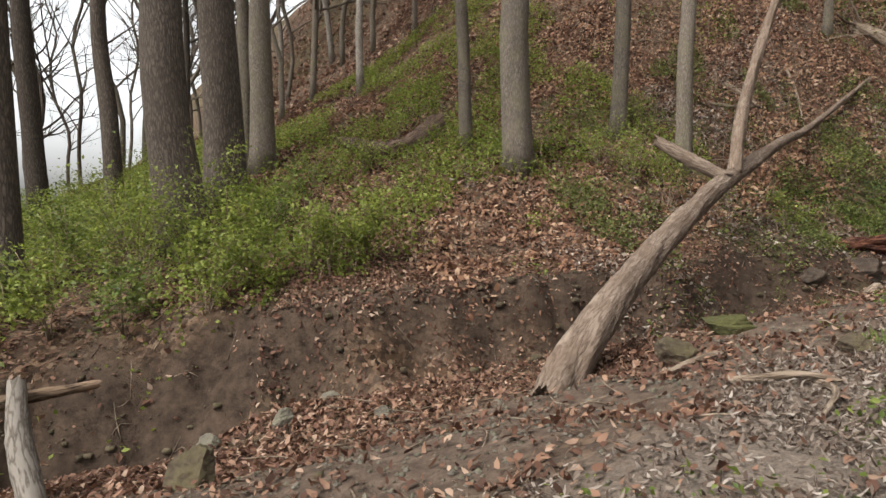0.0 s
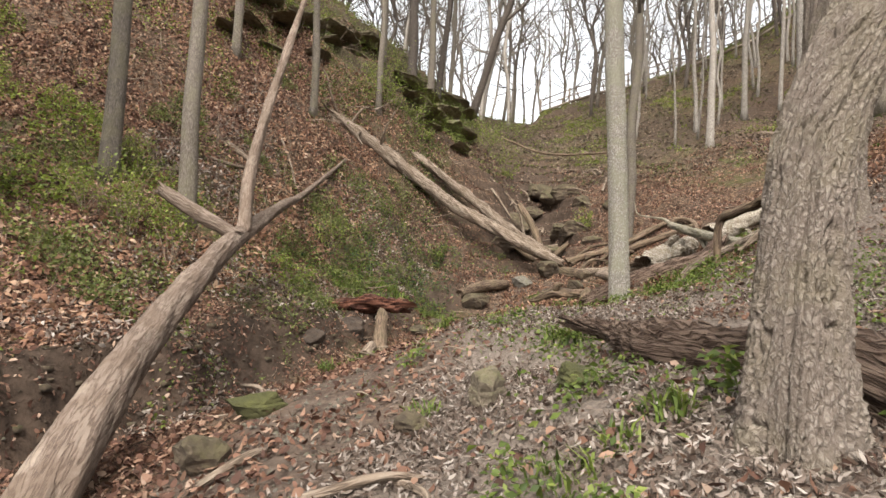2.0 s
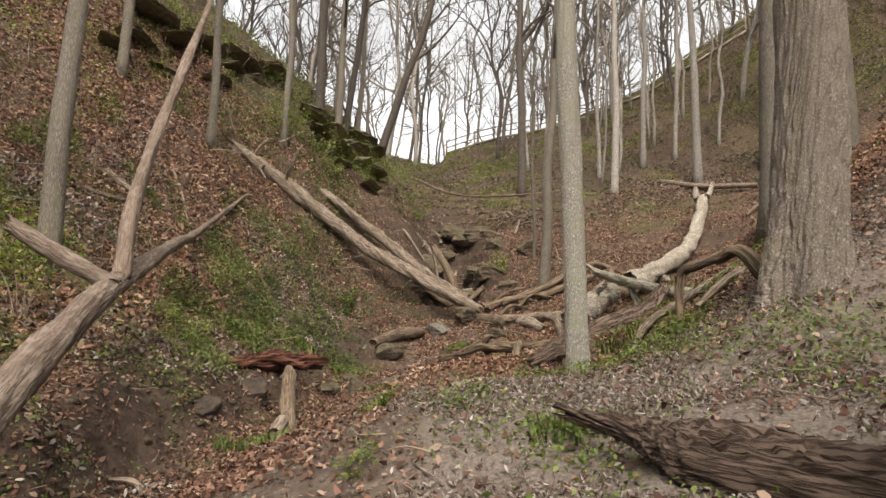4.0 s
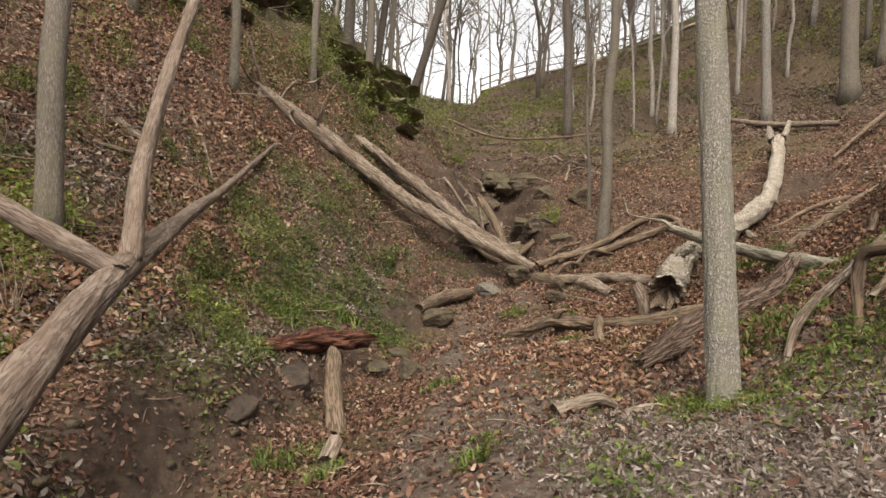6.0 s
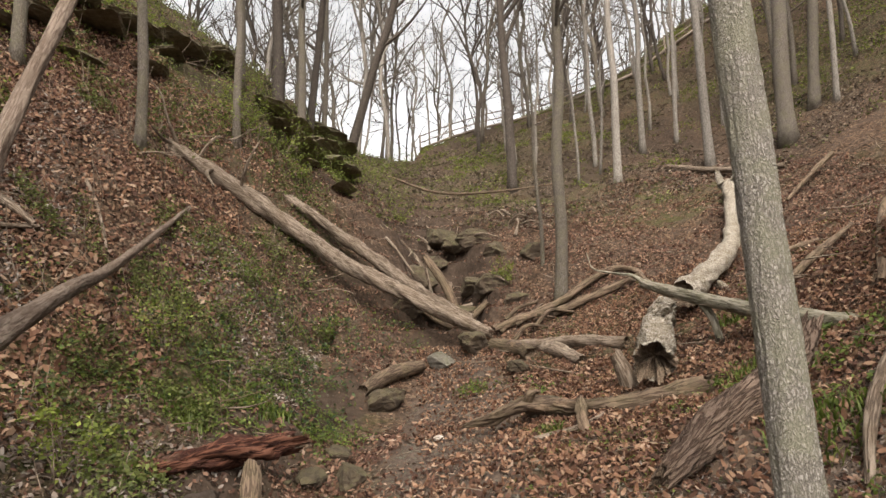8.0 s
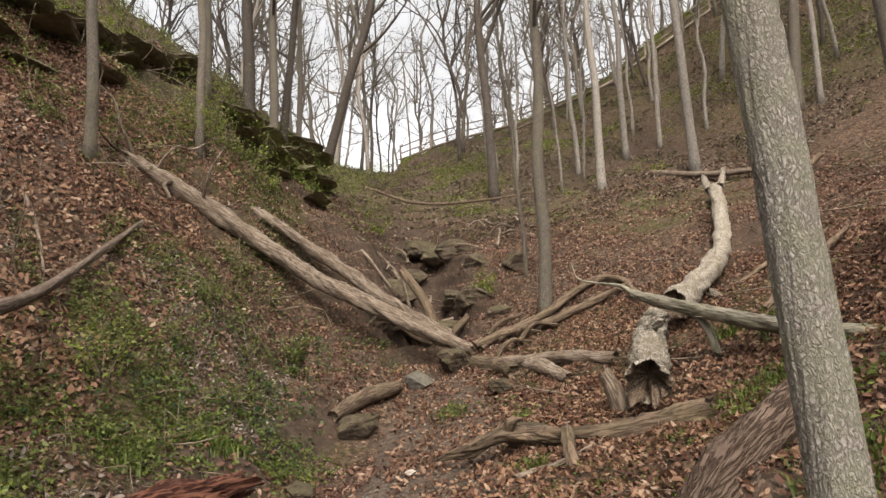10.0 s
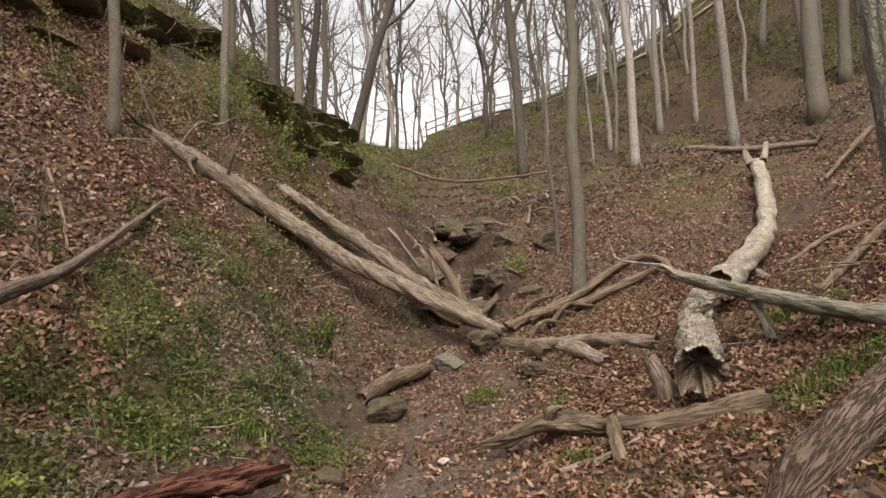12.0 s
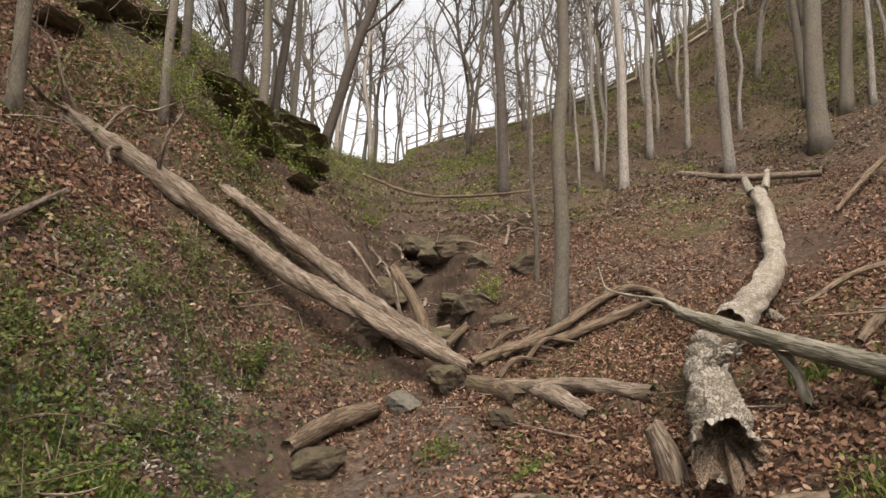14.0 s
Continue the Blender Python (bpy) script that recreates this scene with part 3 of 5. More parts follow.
def build_ground():
    def axis(lo, hi, fine, a, b):
        mid = np.arange(lo, hi, fine)
        out_hi = hi + np.cumsum(np.minimum(fine * 1.09 ** np.arange(1, 140), 60))
        out_lo = lo - np.cumsum(np.minimum(fine * 1.09 ** np.arange(1, 140), 60))[::-1]
        return np.r_[out_lo[out_lo > a], mid, out_hi[out_hi < b]]

    ss, dd = axis(-3.5, 26.0, 0.1, -900, 1500), axis(-6.0, 9.5, 0.1, -900, 900)
    S, D = np.meshgrid(ss, dd, indexing="ij")
    X, Y = to_xy(S, D)
    Z = ground_z(X, Y)
    n, m = S.shape
    i = np.arange(n - 1)[:, None] * m + np.arange(m - 1)[None]
    f = np.stack([i, i + m, i + m + 1, i + 1], -1).reshape(-1, 4)
    p, bk, g = masks(X.ravel(), Y.ravel())
    gx, gy = np.gradient(Z, axis=0) / np.gradient(ss)[:, None], np.gradient(Z, axis=1) / np.gradient(dd)[None]
    steep = smooth((np.hypot(gx, gy) - 1.35) / 0.9) * smooth((S - 19) / 4)
    bk = np.maximum(bk, steep.ravel())
    ob = mesh_ob("ground", np.c_[X.ravel(), Y.ravel(), Z.ravel()], f, MAT_GROUND, None, "", True, (("pale", "FLOAT", smooth((S.ravel() - 1.5) / 2) * smooth((12.5 - S.ravel()) / 4) * smooth((2.6 - D.ravel()) / 1.0) * (1 - p)), ("path", "FLOAT", p), ("bank", "FLOAT", bk), ("green", "FLOAT", g)))
    tagged(ob, "leaf-strewn brown ravine floor, banks and slopes", "ground", kind="structure")


build_ground()


def on_ground(x, y, h=0.0):
    return np.c_[x, y, ground_z(x, y) + h]


def ground_normal(x, y):
    e = 0.08
    gx = (ground_z(x + e, y) - ground_z(x - e, y)) / (2 * e)
    gy = (ground_z(x, y + e) - ground_z(x, y - e)) / (2 * e)
    n = np.c_[-gx, -gy, np.ones_like(gx)]
    return n / np.linalg.norm(n, axis=1)[:, None]


# ---- trees ----
def grow(tubes, base, way, length, radius, depth, rng, gravity=0.06, seg=5):
    """A limb with side shoots."""
    n = 5 if depth > 1 else 4
    pts, p, w = [base], np.array(base, float), np.array(way, float)
    for _ in range(n - 1):
        w = w + rng.randn(3) * 0.16 + np.array([0, 0, gravity])
        w /= np.linalg.norm(w)
        p = p + w * length / (n - 1)
        pts.append(p)
    tubes.add(pts, [radius, radius * 0.75, radius * 0.5, radius * 0.18], seg, n + (3 if depth > 2 else 0), seed=rng.rand() * 9, cap=False)
    if depth > 1:
        c = spline(pts, 12)
        for _ in range(rng.randint(3, 6) if depth > 2 else rng.randint(3, 5)):
            i = rng.randint(3, 11)
            t = c[min(i + 1, 11)] - c[i - 1]
            t /= np.linalg.norm(t)
            side = np.cross(t, rng.randn(3))
            side /= np.linalg.norm(side) + 1e-9
            k = 1 - 0.6 * i / 11
            grow(tubes, c[i], t * 0.75 + side * 0.65, length * (0.35 + 0.3 * k) * rng.uniform(0.7, 1.1), radius * 0.42 * (0.6 + 0.5 * k), depth - 1, rng, gravity, max(3, seg - 1))


def tree(x, y, r, h, lean=(0, 0), bark=None, label="", seed=1, low=0.45, limbs=9, fine=3, bend=0.0, seg=14, furrow=0.0, flare=0.45, group="", fork=0, rings=26, name="tree", way=None, wander=0.0035, bias=1.0):
    """A leafless tree: trunk with root flare, and limbs."""
    rng = np.random.RandomState(seed)
    z = float(ground_z(x, y))
    root = thing(name, label, "tree", group, (x, y, z))
    t = Tubes()
    pts = []
    wob = rng.randn(8, 2) * wander * h
    for i, k in enumerate(np.linspace(0, 1, 8)):
        hh = k * h
        swing = bend * math.sin(k * 3.0)
        pts.append((lean[0] * hh + wob[i][0] * min(k * 4, 1) + swing * 0.6, lean[1] * hh + wob[i][1] * min(k * 4, 1) - swing * 0.8, hh - 0.25 * (k == 0)))
    pts = way or pts
    c = spline(pts, 40)
    t.add(pts, [r * 1.05, r, r * 0.93, r * 0.85, r * 0.74, r * 0.6, r * 0.42, r * 0.16], seg, rings, rough=0.06, lump=1.2, furrow=furrow, flare=flare, seed=seed * 0.37, bias=bias)
    t.make("trunk", bark, root)
    b = Tubes()
    for i in range(limbs):
        k = low + (0.97 - low) * (i + rng.rand()) / limbs
        j = min(int(k * 39), 38)
        a = rng.uniform(0, 2 * np.pi)
        rise = rng.uniform(0.5, 1.2)
        rr = r * (1 - k) * 0.75 + 0.012
        grow(b, c[j], (math.cos(a), math.sin(a), rise), h * rng.uniform(0.16, 0.30) * (1.25 - 0.6 * k), min(rr, r * 0.45), fine, rng)
    for i in range(fork):
        a = rng.uniform(0, 2 * np.pi)
        grow(b, c[16 + 3 * i], (0.45 * math.cos(a), 0.45 * math.sin(a), 1.0), h * 0.5, r * 0.6, fine, rng, 0.1)
    if b.n:
        b.make("crown", bark, root)
    return root


# trees beside the path
OAK_WAY = [(0.673 * o, -0.74 * o, h) for h, o in ((-0.25, 0.0), (0.35, 0.0), (0.8, 0.03), (1.3, 0.12), (1.85, 0.36), (2.5, 0.72), (3.6, 1.25), (5.5, 2.0), (8.5, 2.9), (12.5, 3.8))]
tree(4.2, 2.67, 0.165, 12, (0.0, 0.0), OAK_BARK, "stout oak with deeply furrowed grey bark leaning over the path", 5, 0.55, 6, 3, 0.0, 230, 0.026, 0.6, rings=460, bias=1.9, name="oak_tree", way=OAK_WAY)
tree(8.65, 3.26, 0.29, 17, (0.004, -0.06), OAK_BARK, "massive old oak with thick ridged bark on the hillside", 6, 0.4, 8, 3, 0.0, 220, 0.034, 0.45, rings=300, bias=1.8, name="oak_tree")
tree(8.62, 5.42, 0.122, 15, (0.0, 0.03), LICHEN_BARK, "slender grey-barked tree speckled with lichen beside the path", 7, 0.5, 7, 3, 0.05, 110, 0.009, 0.12, rings=330, bias=1.5)

MID_TREES = (
    (20.0, 10.4, 0.155, 14, 0.02, -0.05, GREY_BARK, "straight grey tree standing among the fallen logs"),
    (29.2, 10.6, 0.16, 15, 0.0, -0.02, PALE_BARK, "slim pale-barked tree on the hillside"),
    (30.4, 7.2, 0.18, 15, 0.0, 0.01, PALE_BARK, "slim pale tree with spread roots on the slope"),
    (30.75, 4.45, 0.29, 18, -0.01, -0.03, GREY_BARK, "big grey tree high on the slope"),
    (33.3, 3.3, 0.21, 16, -0.01, -0.08, GREY_BARK, "grey tree high on the slope"),
    (29.1, 15.1, 0.2, 16, 0.0, 0.0, DARK_BARK, "dark forked tree at the head of the ravine"),
    (33.3, 10.2, 0.14, 14, 0.0, -0.03, PALE_BARK, "thin pale tree on the hillside"),
    (34.2, 8.8, 0.1, 13, 0.0, -0.05, PALE_BARK, "thin pale sapling on the hillside"),
    (32.3, 12.2, 0.1, 12, 0.0, 0.0, PALE_BARK, "thin pale sapling on the hillside"),
    (21.7, 11.4, 0.06, 8, 0.0, 0.01, GREY_BARK, "thin leaning sapling beside the fallen logs"),
    (35.2, 4.3, 0.16, 15, 0.0, 0.03, GREY_BARK, "grey tree high on the slope"),
    (13.43, 3.7, 0.185, 17, -0.004, -0.03, GREY_BARK, "thick grey tree on the leafy hillside"),
    (23.7, 1.9, 0.2, 15, 0.0, -0.01, GREY_BARK, "grey tree on the leafy hillside"),
    (33.1, 2.5, 0.11, 14, 0.0, -0.05, PALE_BARK, "thin pale tree high on the slope"),
)
for i, (x, y, r, h, lx, ly, bark, label) in enumerate(MID_TREES):
    tree(x, y, r, h, (lx, ly), bark, label, 20 + i, 0.5, 7, 3, 0.0, 14, 0.0, 0.5, "hillside trees", 2 if bark is DARK_BARK else 0)
LEFT_TREES = (
    (16.3, 18.2, 0.106, 12, 0.01, -0.01, GREY_BARK, "slim grey tree rooted on the steep leafy slope"),
    (12.9, 17.5, 0.118, 12, -0.01, 0.0, GREY_BARK, "slim grey tree rooted on the steep leafy slope"),
    (5.8, 14.1, 0.165, 15, 0.02, 0.0, GREY_BARK, "straight grey tree on the leafy slope"),
    (6.8, 13.0, 0.15, 15, 0.01, 0.0, GREY_BARK, "straight grey tree with flared roots on the leafy slope"),
    (11.1, 19.1, 0.13, 13, 0.01, 0.0, GREY_BARK, "slim grey tree high on the leafy slope"),
    (3.36, 12.56, 0.26, 16, -0.03, 0.01, GREY_BARK, "sturdy grey tree with a dark split at the bank"),
    (2.52, 14.2, 0.136, 14, -0.06, 0.01, GREY_BARK, "slim grey tree behind the bank"),
    (-2.47, 11.74, 0.36, 17, -0.13, -0.03, DARK_BARK, "thick dark tree leaning over green undergrowth"),
    (-2.33, 13.6, 0.36, 18, -0.05, -0.01, DARK_BARK, "thick dark tree in green undergrowth"),
    (-4.41, 10.1, 0.2, 15, -0.04, -0.02, DARK_BARK, "dark tree at the creek's green bank"),
    (-5.98, 16.8, 0.2, 15, -0.06, -0.03, DARK_BARK, "dark slim tree in the flat woodland"),
    (-2.0, 15.3, 0.245, 16, -0.04, -0.01, GREY_BARK, "grey tree in the flat woodland"),
    (-2.46, 15.6, 0.15, 15, -0.02, 0.0, GREY_BARK, "grey slim tree in the flat woodland"),
    (-8.46, 18.0, 0.25, 16, -0.06, -0.03, DARK_BARK, "dark tree in the flat woodland"),
)
for i, (x, y, r, h, lx, ly, bark, label) in enumerate(LEFT_TREES):
    tree(x, y, r, h, (lx, ly), bark, label, 50 + i, 0.45, 7, 3, 0.0, 18, 0.004, 0.5, "trees by the creek")


# ---- fallen wood ----
def log(name, label, pts, radii, mat, rough=0.1, jag=0.1, seg=20, rings=40, furrow=0.0, lump=3.0, category="log", group="", stubs=(), seed=0.0, split=None, hollow=0.55):
    """A fallen trunk along pts, with side stubs, each a path and its radii."""
    root = thing(name, label, category, group, pts[0])
    o = np.array(pts[0], float)
    t = Tubes()
    t.add([np.array(p) - o for p in pts], radii, seg, rings, rough, lump, furrow, jag * 0.5, 0.0, seed or pts[0][0], False, 1.0, split)
    t.make("stem", mat, root)
    for end, r in zip(t.ends, (radii[0], radii[-1])):
        broken_end(end, r * hollow, root, END_WOOD, pts[0][1])
    for p, r in stubs:
        b = Tubes()
        b.add([np.array(q) - o for q in p], r, max(8, seg // 2), max(8, rings // 3), rough, lump, furrow, min(jag, r[-1] * 1.5), seed=p[0][1])
        b.make("limb", mat, root)
    return root


def gz(x, y, h=0.0):
    return (x, y, float(ground_z(x, y)) + h)


log("fallen_tree", "bare forked fallen trunk propped across the creek against the slope", [(2.3, 5.6, -0.42), (2.9, 6.45, 0.0), (4.0, 7.9, 0.62), (5.6, 9.7, 1.45), (6.76, 10.95, 1.95), (8.6, 12.6, 2.75), (10.53, 14.6, 3.4), (13.1, 16.1, 4.95)],
    [0.17, 0.165, 0.155, 0.14, 0.13, 0.09, 0.075, 0.045], SNAG_WOOD, 0.16, 0.25, 72, 150, 0.008, 1.6, split=(np.array([0.45, -0.72, -0.53]), 0.42, 0.3),
    stubs=(([(6.6, 10.75, 1.9), (7.0, 11.3, 2.9), (7.35, 11.5, 4.0), (8.1, 11.9, 5.8), (8.9, 12.4, 7.6)], [0.11, 0.115, 0.085, 0.07, 0.035]),
           ([(6.3, 10.4, 1.8), (5.9, 10.9, 2.15), (5.5, 11.3, 2.5)], [0.1, 0.1, 0.085])))
log("fallen_log", "long weathered fallen log lying down the steep slope", [(14.1, 18.2, 7.0), (15.6, 17.0, 5.75), (16.5, 15.95, 4.75), (17.05, 15.0, 3.95), (17.65, 13.5, 3.05), (17.85, 12.4, 2.45), (18.0, 11.5, 2.05)], [0.2, 0.22, 0.19, 0.2, 0.18, 0.16, 0.09], DEAD_WOOD, 0.24, 0.3, 30, 150, 0.02, 2.2,
    stubs=(([(14.3, 18.0, 6.9), (13.9, 17.9, 7.5), (13.7, 18.0, 8.2), (13.2, 18.3, 8.7)], [0.05, 0.03, 0.02, 0.008]), ([(14.6, 17.8, 6.6), (14.9, 17.4, 7.2), (15.4, 17.35, 7.3), (16.2, 16.9, 7.9)], [0.04, 0.028, 0.02, 0.008]),
           ([(14.2, 18.1, 7.0), (13.5, 17.6, 6.9), (12.9, 17.2, 7.0)], [0.04, 0.03, 0.01]), ([(15.4, 17.1, 5.9), (15.2, 16.6, 6.5), (15.3, 16.2, 7.1)], [0.05, 0.035, 0.012]), ([(14.9, 17.5, 6.4), (14.3, 17.0, 6.1), (13.9, 16.3, 5.6)], [0.06, 0.045, 0.02])))
log("fallen_log", "second weathered log lying alongside down the slope", [(17.0, 17.0, 6.0), (17.9, 15.2, 4.45), (18.3, 13.6, 3.2), (18.4, 12.2, 2.4)], [0.13, 0.16, 0.15, 0.11], DEAD_WOOD, 0.26, 0.25, 28, 130, 0.02, 2.4)
log("grey_log", "cracked grey hollow log lying behind the leaning oak", [(5.6, 4.5, 0.84), (5.42, 4.05, 0.78), (5.26, 3.68, 0.7), (5.08, 3.2, 0.69), (4.75, 2.55, 0.67), (4.35, 2.05, 0.5), (3.8, 1.6, 0.36)], [0.025, 0.06, 0.17, 0.2, 0.205, 0.2, 0.19], GREY_WOOD, 0.18, 0.3, 60, 90, 0.045, 1.5)

log("grey_stub", "split weathered log with an upturned end beside the slender tree", [(9.4, 6.32, 0.94), gz(10.2, 5.95, 0.1), gz(11.0, 5.6, 0.12), gz(11.6, 5.32, 0.16), gz(11.85, 5.15, 0.42)], [0.09, 0.16, 0.17, 0.13, 0.085], GREY_WOOD, 0.16, 0.3, 44, 70, 0.03, 1.4)
log("red_log", "dark red rotten log with a jagged end bridging the creek bank", [(8.45, 11.9, 0.7), (9.1, 11.68, 0.74), (9.8, 11.45, 0.78), (10.85, 11.25, 0.76)], [0.06, 0.085, 0.15, 0.12], RED_WOOD, 0.32, 0.5, 40, 60, 0.06, 2.6)
log("post_stub", "short upright log propping the rotten log", [gz(8.95, 10.0, -0.03), gz(9.3, 10.4, 0.12), (9.75, 10.85, 0.4), (10.0, 11.1, 0.62)], [0.125, 0.12, 0.105, 0.095], BROWN_WOOD, 0.2, 0.12, 22, 30, 0.01)
log("white_log", "broken hollow sycamore log with knobbly pale bark", [(13.0, 6.95, 1.62), (14.2, 7.08, 1.85), (15.6, 7.25, 2.15), (16.9, 7.35, 2.4)], [0.25, 0.25, 0.22, 0.19], WHITE_BARK, 0.2, 0.5, 96, 170, 0.03, 3.0, hollow=1.1,
    stubs=(([(14.9, 7.25, 2.15), (14.7, 7.0, 2.32), (14.6, 6.85, 2.38)], [0.08, 0.07, 0.06]),))
log("white_log", "white-barked sycamore trunk lying up the slope with a broken forked top", [(17.3, 7.05, 2.65), (18.6, 6.8, 3.0), (20.0, 6.5, 3.5), (21.6, 6.3, 4.15), (23.8, 6.3, 5.3), (26.0, 6.45, 6.5)], [0.27, 0.25, 0.22, 0.2, 0.2, 0.19], WHITE_BARK, 0.2, 0.3, 32, 90, 0.01, 1.6,
    stubs=(([(25.7, 6.6, 6.4), (26.1, 6.7, 6.75), (26.3, 6.75, 7.0)], [0.13, 0.12, 0.08]), ([(25.8, 6.3, 6.5), (26.2, 6.2, 6.85), (26.45, 6.15, 7.15)], [0.12, 0.1, 0.07]), ([(18.7, 6.5, 2.9), (18.5, 6.2, 2.6), (18.4, 6.1, 2.3)], [0.09, 0.08, 0.07])))
log("mossy_log", "grey-green mossy log lying across the white trunk", [(16.3, 7.6, 2.85), (15.95, 7.29, 2.74), (14.6, 6.1, 2.34), (13.4, 5.0, 2.06), (12.7, 4.4, 1.98)], [0.08, 0.09, 0.1, 0.11, 0.11], MOSSY_BARK, 0.2, 0.1, 40, 80, 0.01,
    stubs=(([(16.2, 7.5, 2.8), (16.3, 7.75, 3.0), (16.5, 8.1, 3.1), (16.7, 8.6, 3.25), (16.8, 8.75, 3.6)], [0.05, 0.035, 0.022, 0.014, 0.006]), ([(15.1, 6.55, 2.5), (14.95, 6.35, 2.15), (14.8, 6.25, 1.8)], [0.07, 0.06, 0.06])))
log("dead_branch", "weathered twisted log lying across the path's edge", [(12.28, 9.4, 0.82), (12.32, 8.95, 0.94), (12.36, 8.55, 1.1), (12.4, 8.25, 1.12), (12.35, 7.8, 1.1), (12.4, 7.3, 1.12), (12.5, 6.85, 1.19), (12.62, 6.25, 1.3)], [0.03, 0.075, 0.1, 0.085, 0.1, 0.13, 0.15, 0.13], BROWN_WOOD, 0.32, 0.2, 32, 90, 0.024, 2.8,
    stubs=(([(12.3, 7.75, 1.16), (11.95, 7.65, 1.08), (11.6, 7.5, 0.86), (11.42, 7.38, 0.78)], [0.075, 0.07, 0.06, 0.045]), ([(12.55, 7.2, 1.05), (12.4, 7.15, 0.9), (12.3, 7.1, 0.68)], [0.085, 0.085, 0.08]), ([(12.36, 8.5, 1.12), (12.28, 8.42, 1.25), (12.3, 8.3, 1.3)], [0.06, 0.05, 0.02])))
log("stump", "broken leaning stump between the logs", [gz(13.75, 7.4, -0.1), gz(13.75, 7.5, 0.28), gz(13.72, 7.62, 0.56)], [0.14, 0.12, 0.1], DEAD_WOOD, 0.15, 0.15, 20, 20, 0.012)
log("curved_log", "long curved bare log arching across the ravine floor", [(18.2, 11.55, 2.15), (19.0, 10.85, 2.45), (19.7, 10.35, 2.75), (20.4, 9.95, 3.15), (21.1, 9.3, 3.6), (20.9, 8.6, 3.5), (20.1, 8.2, 3.15), (19.3, 7.8, 2.95)], [0.09, 0.1, 0.1, 0.09, 0.085, 0.07, 0.06, 0.04], BROWN_WOOD, 0.22, 0.08, 16, 60, 0.006)
log("brown_log", "brown bark-covered log lying on dry leaves", [gz(19.4, 10.35, 0.12), gz(20.0, 9.4, 0.16), gz(20.6, 8.45, 0.14)], [0.09, 0.1, 0.06], BROWN_WOOD, 0.2, 0.1, 16, 30, 0.006)
log("brown_log", "brown log lying in leaves below the tall tree", [gz(17.5, 11.1, 0.1), gz(17.4, 10.0, 0.14), gz(17.0, 9.0, 0.14), gz(16.4, 8.0, 0.12)], [0.1, 0.12, 0.13, 0.11], DEAD_WOOD, 0.2, 0.1, 16, 36, 0.006)
log("brown_log", "half-buried brown log on the ravine floor", [gz(17.6, 11.3, 0.08), gz(17.3, 10.6, 0.1), gz(16.9, 10.1, 0.1)], [0.16, 0.17, 0.15], BROWN_WOOD, 0.2, 0.1, 16, 26, 0.006)
log("brown_log", "short log lying in dry leaves", [gz(17.7, 10.3, 0.1), gz(16.9, 9.5, 0.12), gz(16.2, 8.8, 0.06)], [0.13, 0.15, 0.1], DEAD_WOOD, 0.2, 0.1, 16, 26, 0.008)
log("brown_log", "dark log lying against the mossy boulders", [gz(14.5, 12.75, 0.08), gz(15.6, 12.8, 0.16), gz(16.7, 12.72, 0.2)], [0.13, 0.16, 0.14], BROWN_WOOD, 0.2, 0.06, 16, 26, 0.004)
log("prop_log", "bare log standing slantwise in the rocky head of the ravine", [gz(18.95, 12.75, -0.05), (19.0, 13.2, 3.3), (19.05, 13.85, 4.2)], [0.13, 0.125, 0.11], BROWN_WOOD, 0.06, 0.04, 16, 24, 0.004)
log("thin_pole", "thin pale pole leaning in the ravine's head", [(19.7, 14.0, 3.0), (19.6, 14.1, 3.6), (19.5, 14.15, 4.1)], [0.06, 0.05, 0.05], DEAD_WOOD, 0.06, 0.04, 8, 10)
log("dead_branch", "low dark log lying across the rocky stream head", [gz(19.3, 14.4, 0.15), gz(19.8, 13.4, 0.2), gz(20.3, 12.6, 0.15)], [0.1, 0.11, 0.09], BROWN_WOOD, 0.08, 0.05, 12, 20)
log("long_branch", "long thin branch spanning the upper ravine", [(26.9, 20.2, 9.2), (27.0, 17.8, 8.1), (27.5, 15.4, 7.85), (28.4, 12.9, 8.0)], [0.05, 0.06, 0.055, 0.03], BROWN_WOOD, 0.08, 0.02, 8, 30)
log("plank_log", "straight fallen pole lying along the slope", [gz(30.9, 8.9, 0.1), gz(29.4, 6.9, 0.2), gz(28.0, 4.7, 0.2)], [0.1, 0.12, 0.1], DEAD_WOOD, 0.05, 0.05, 12, 20)
log("dead_branch", "dead branch lying on the leafy hillside", [gz(19.3, 6.0, 0.06), gz(19.9, 5.2, 0.12), gz(20.1, 4.5, 0.1)], [0.03, 0.05, 0.06], BROWN_WOOD, 0.2, 0.04, 8, 18)
log("dead_branch", "forked dead branch lying on the hillside", [gz(24.2, 4.9, 0.08), gz(25.2, 4.3, 0.3), gz(26.3, 3.5, 0.4)], [0.04, 0.07, 0.08], BROWN_WOOD, 0.2, 0.04, 8, 18)
log("dead_branch", "bare branch lying among leaves below the big oak", [gz(9.3, 5.05, 0.02), gz(9.7, 4.95, 0.14), gz(10.4, 4.75, 0.16), gz(11.9, 4.2, 0.08)], [0.03, 0.045, 0.05, 0.05], DEAD_WOOD, 0.2, 0.04, 10, 30)
log("dead_branch", "dark fallen limb on the slope below the big oak", [gz(16.5, 5.6, 0.08), gz(18.0, 4.8, 0.2), gz(19.8, 3.9, 0.2)], [0.06, 0.08, 0.05], BROWN_WOOD, 0.2, 0.04, 10, 30)
log("dead_branch", "dark fallen limb on the hillside leaves", [gz(13.6, 4.3, 0.08), gz(15.3, 3.9, 0.2), gz(16.6, 3.0, 0.2)], [0.05, 0.07, 0.05], BROWN_WOOD, 0.2, 0.04, 10, 30)
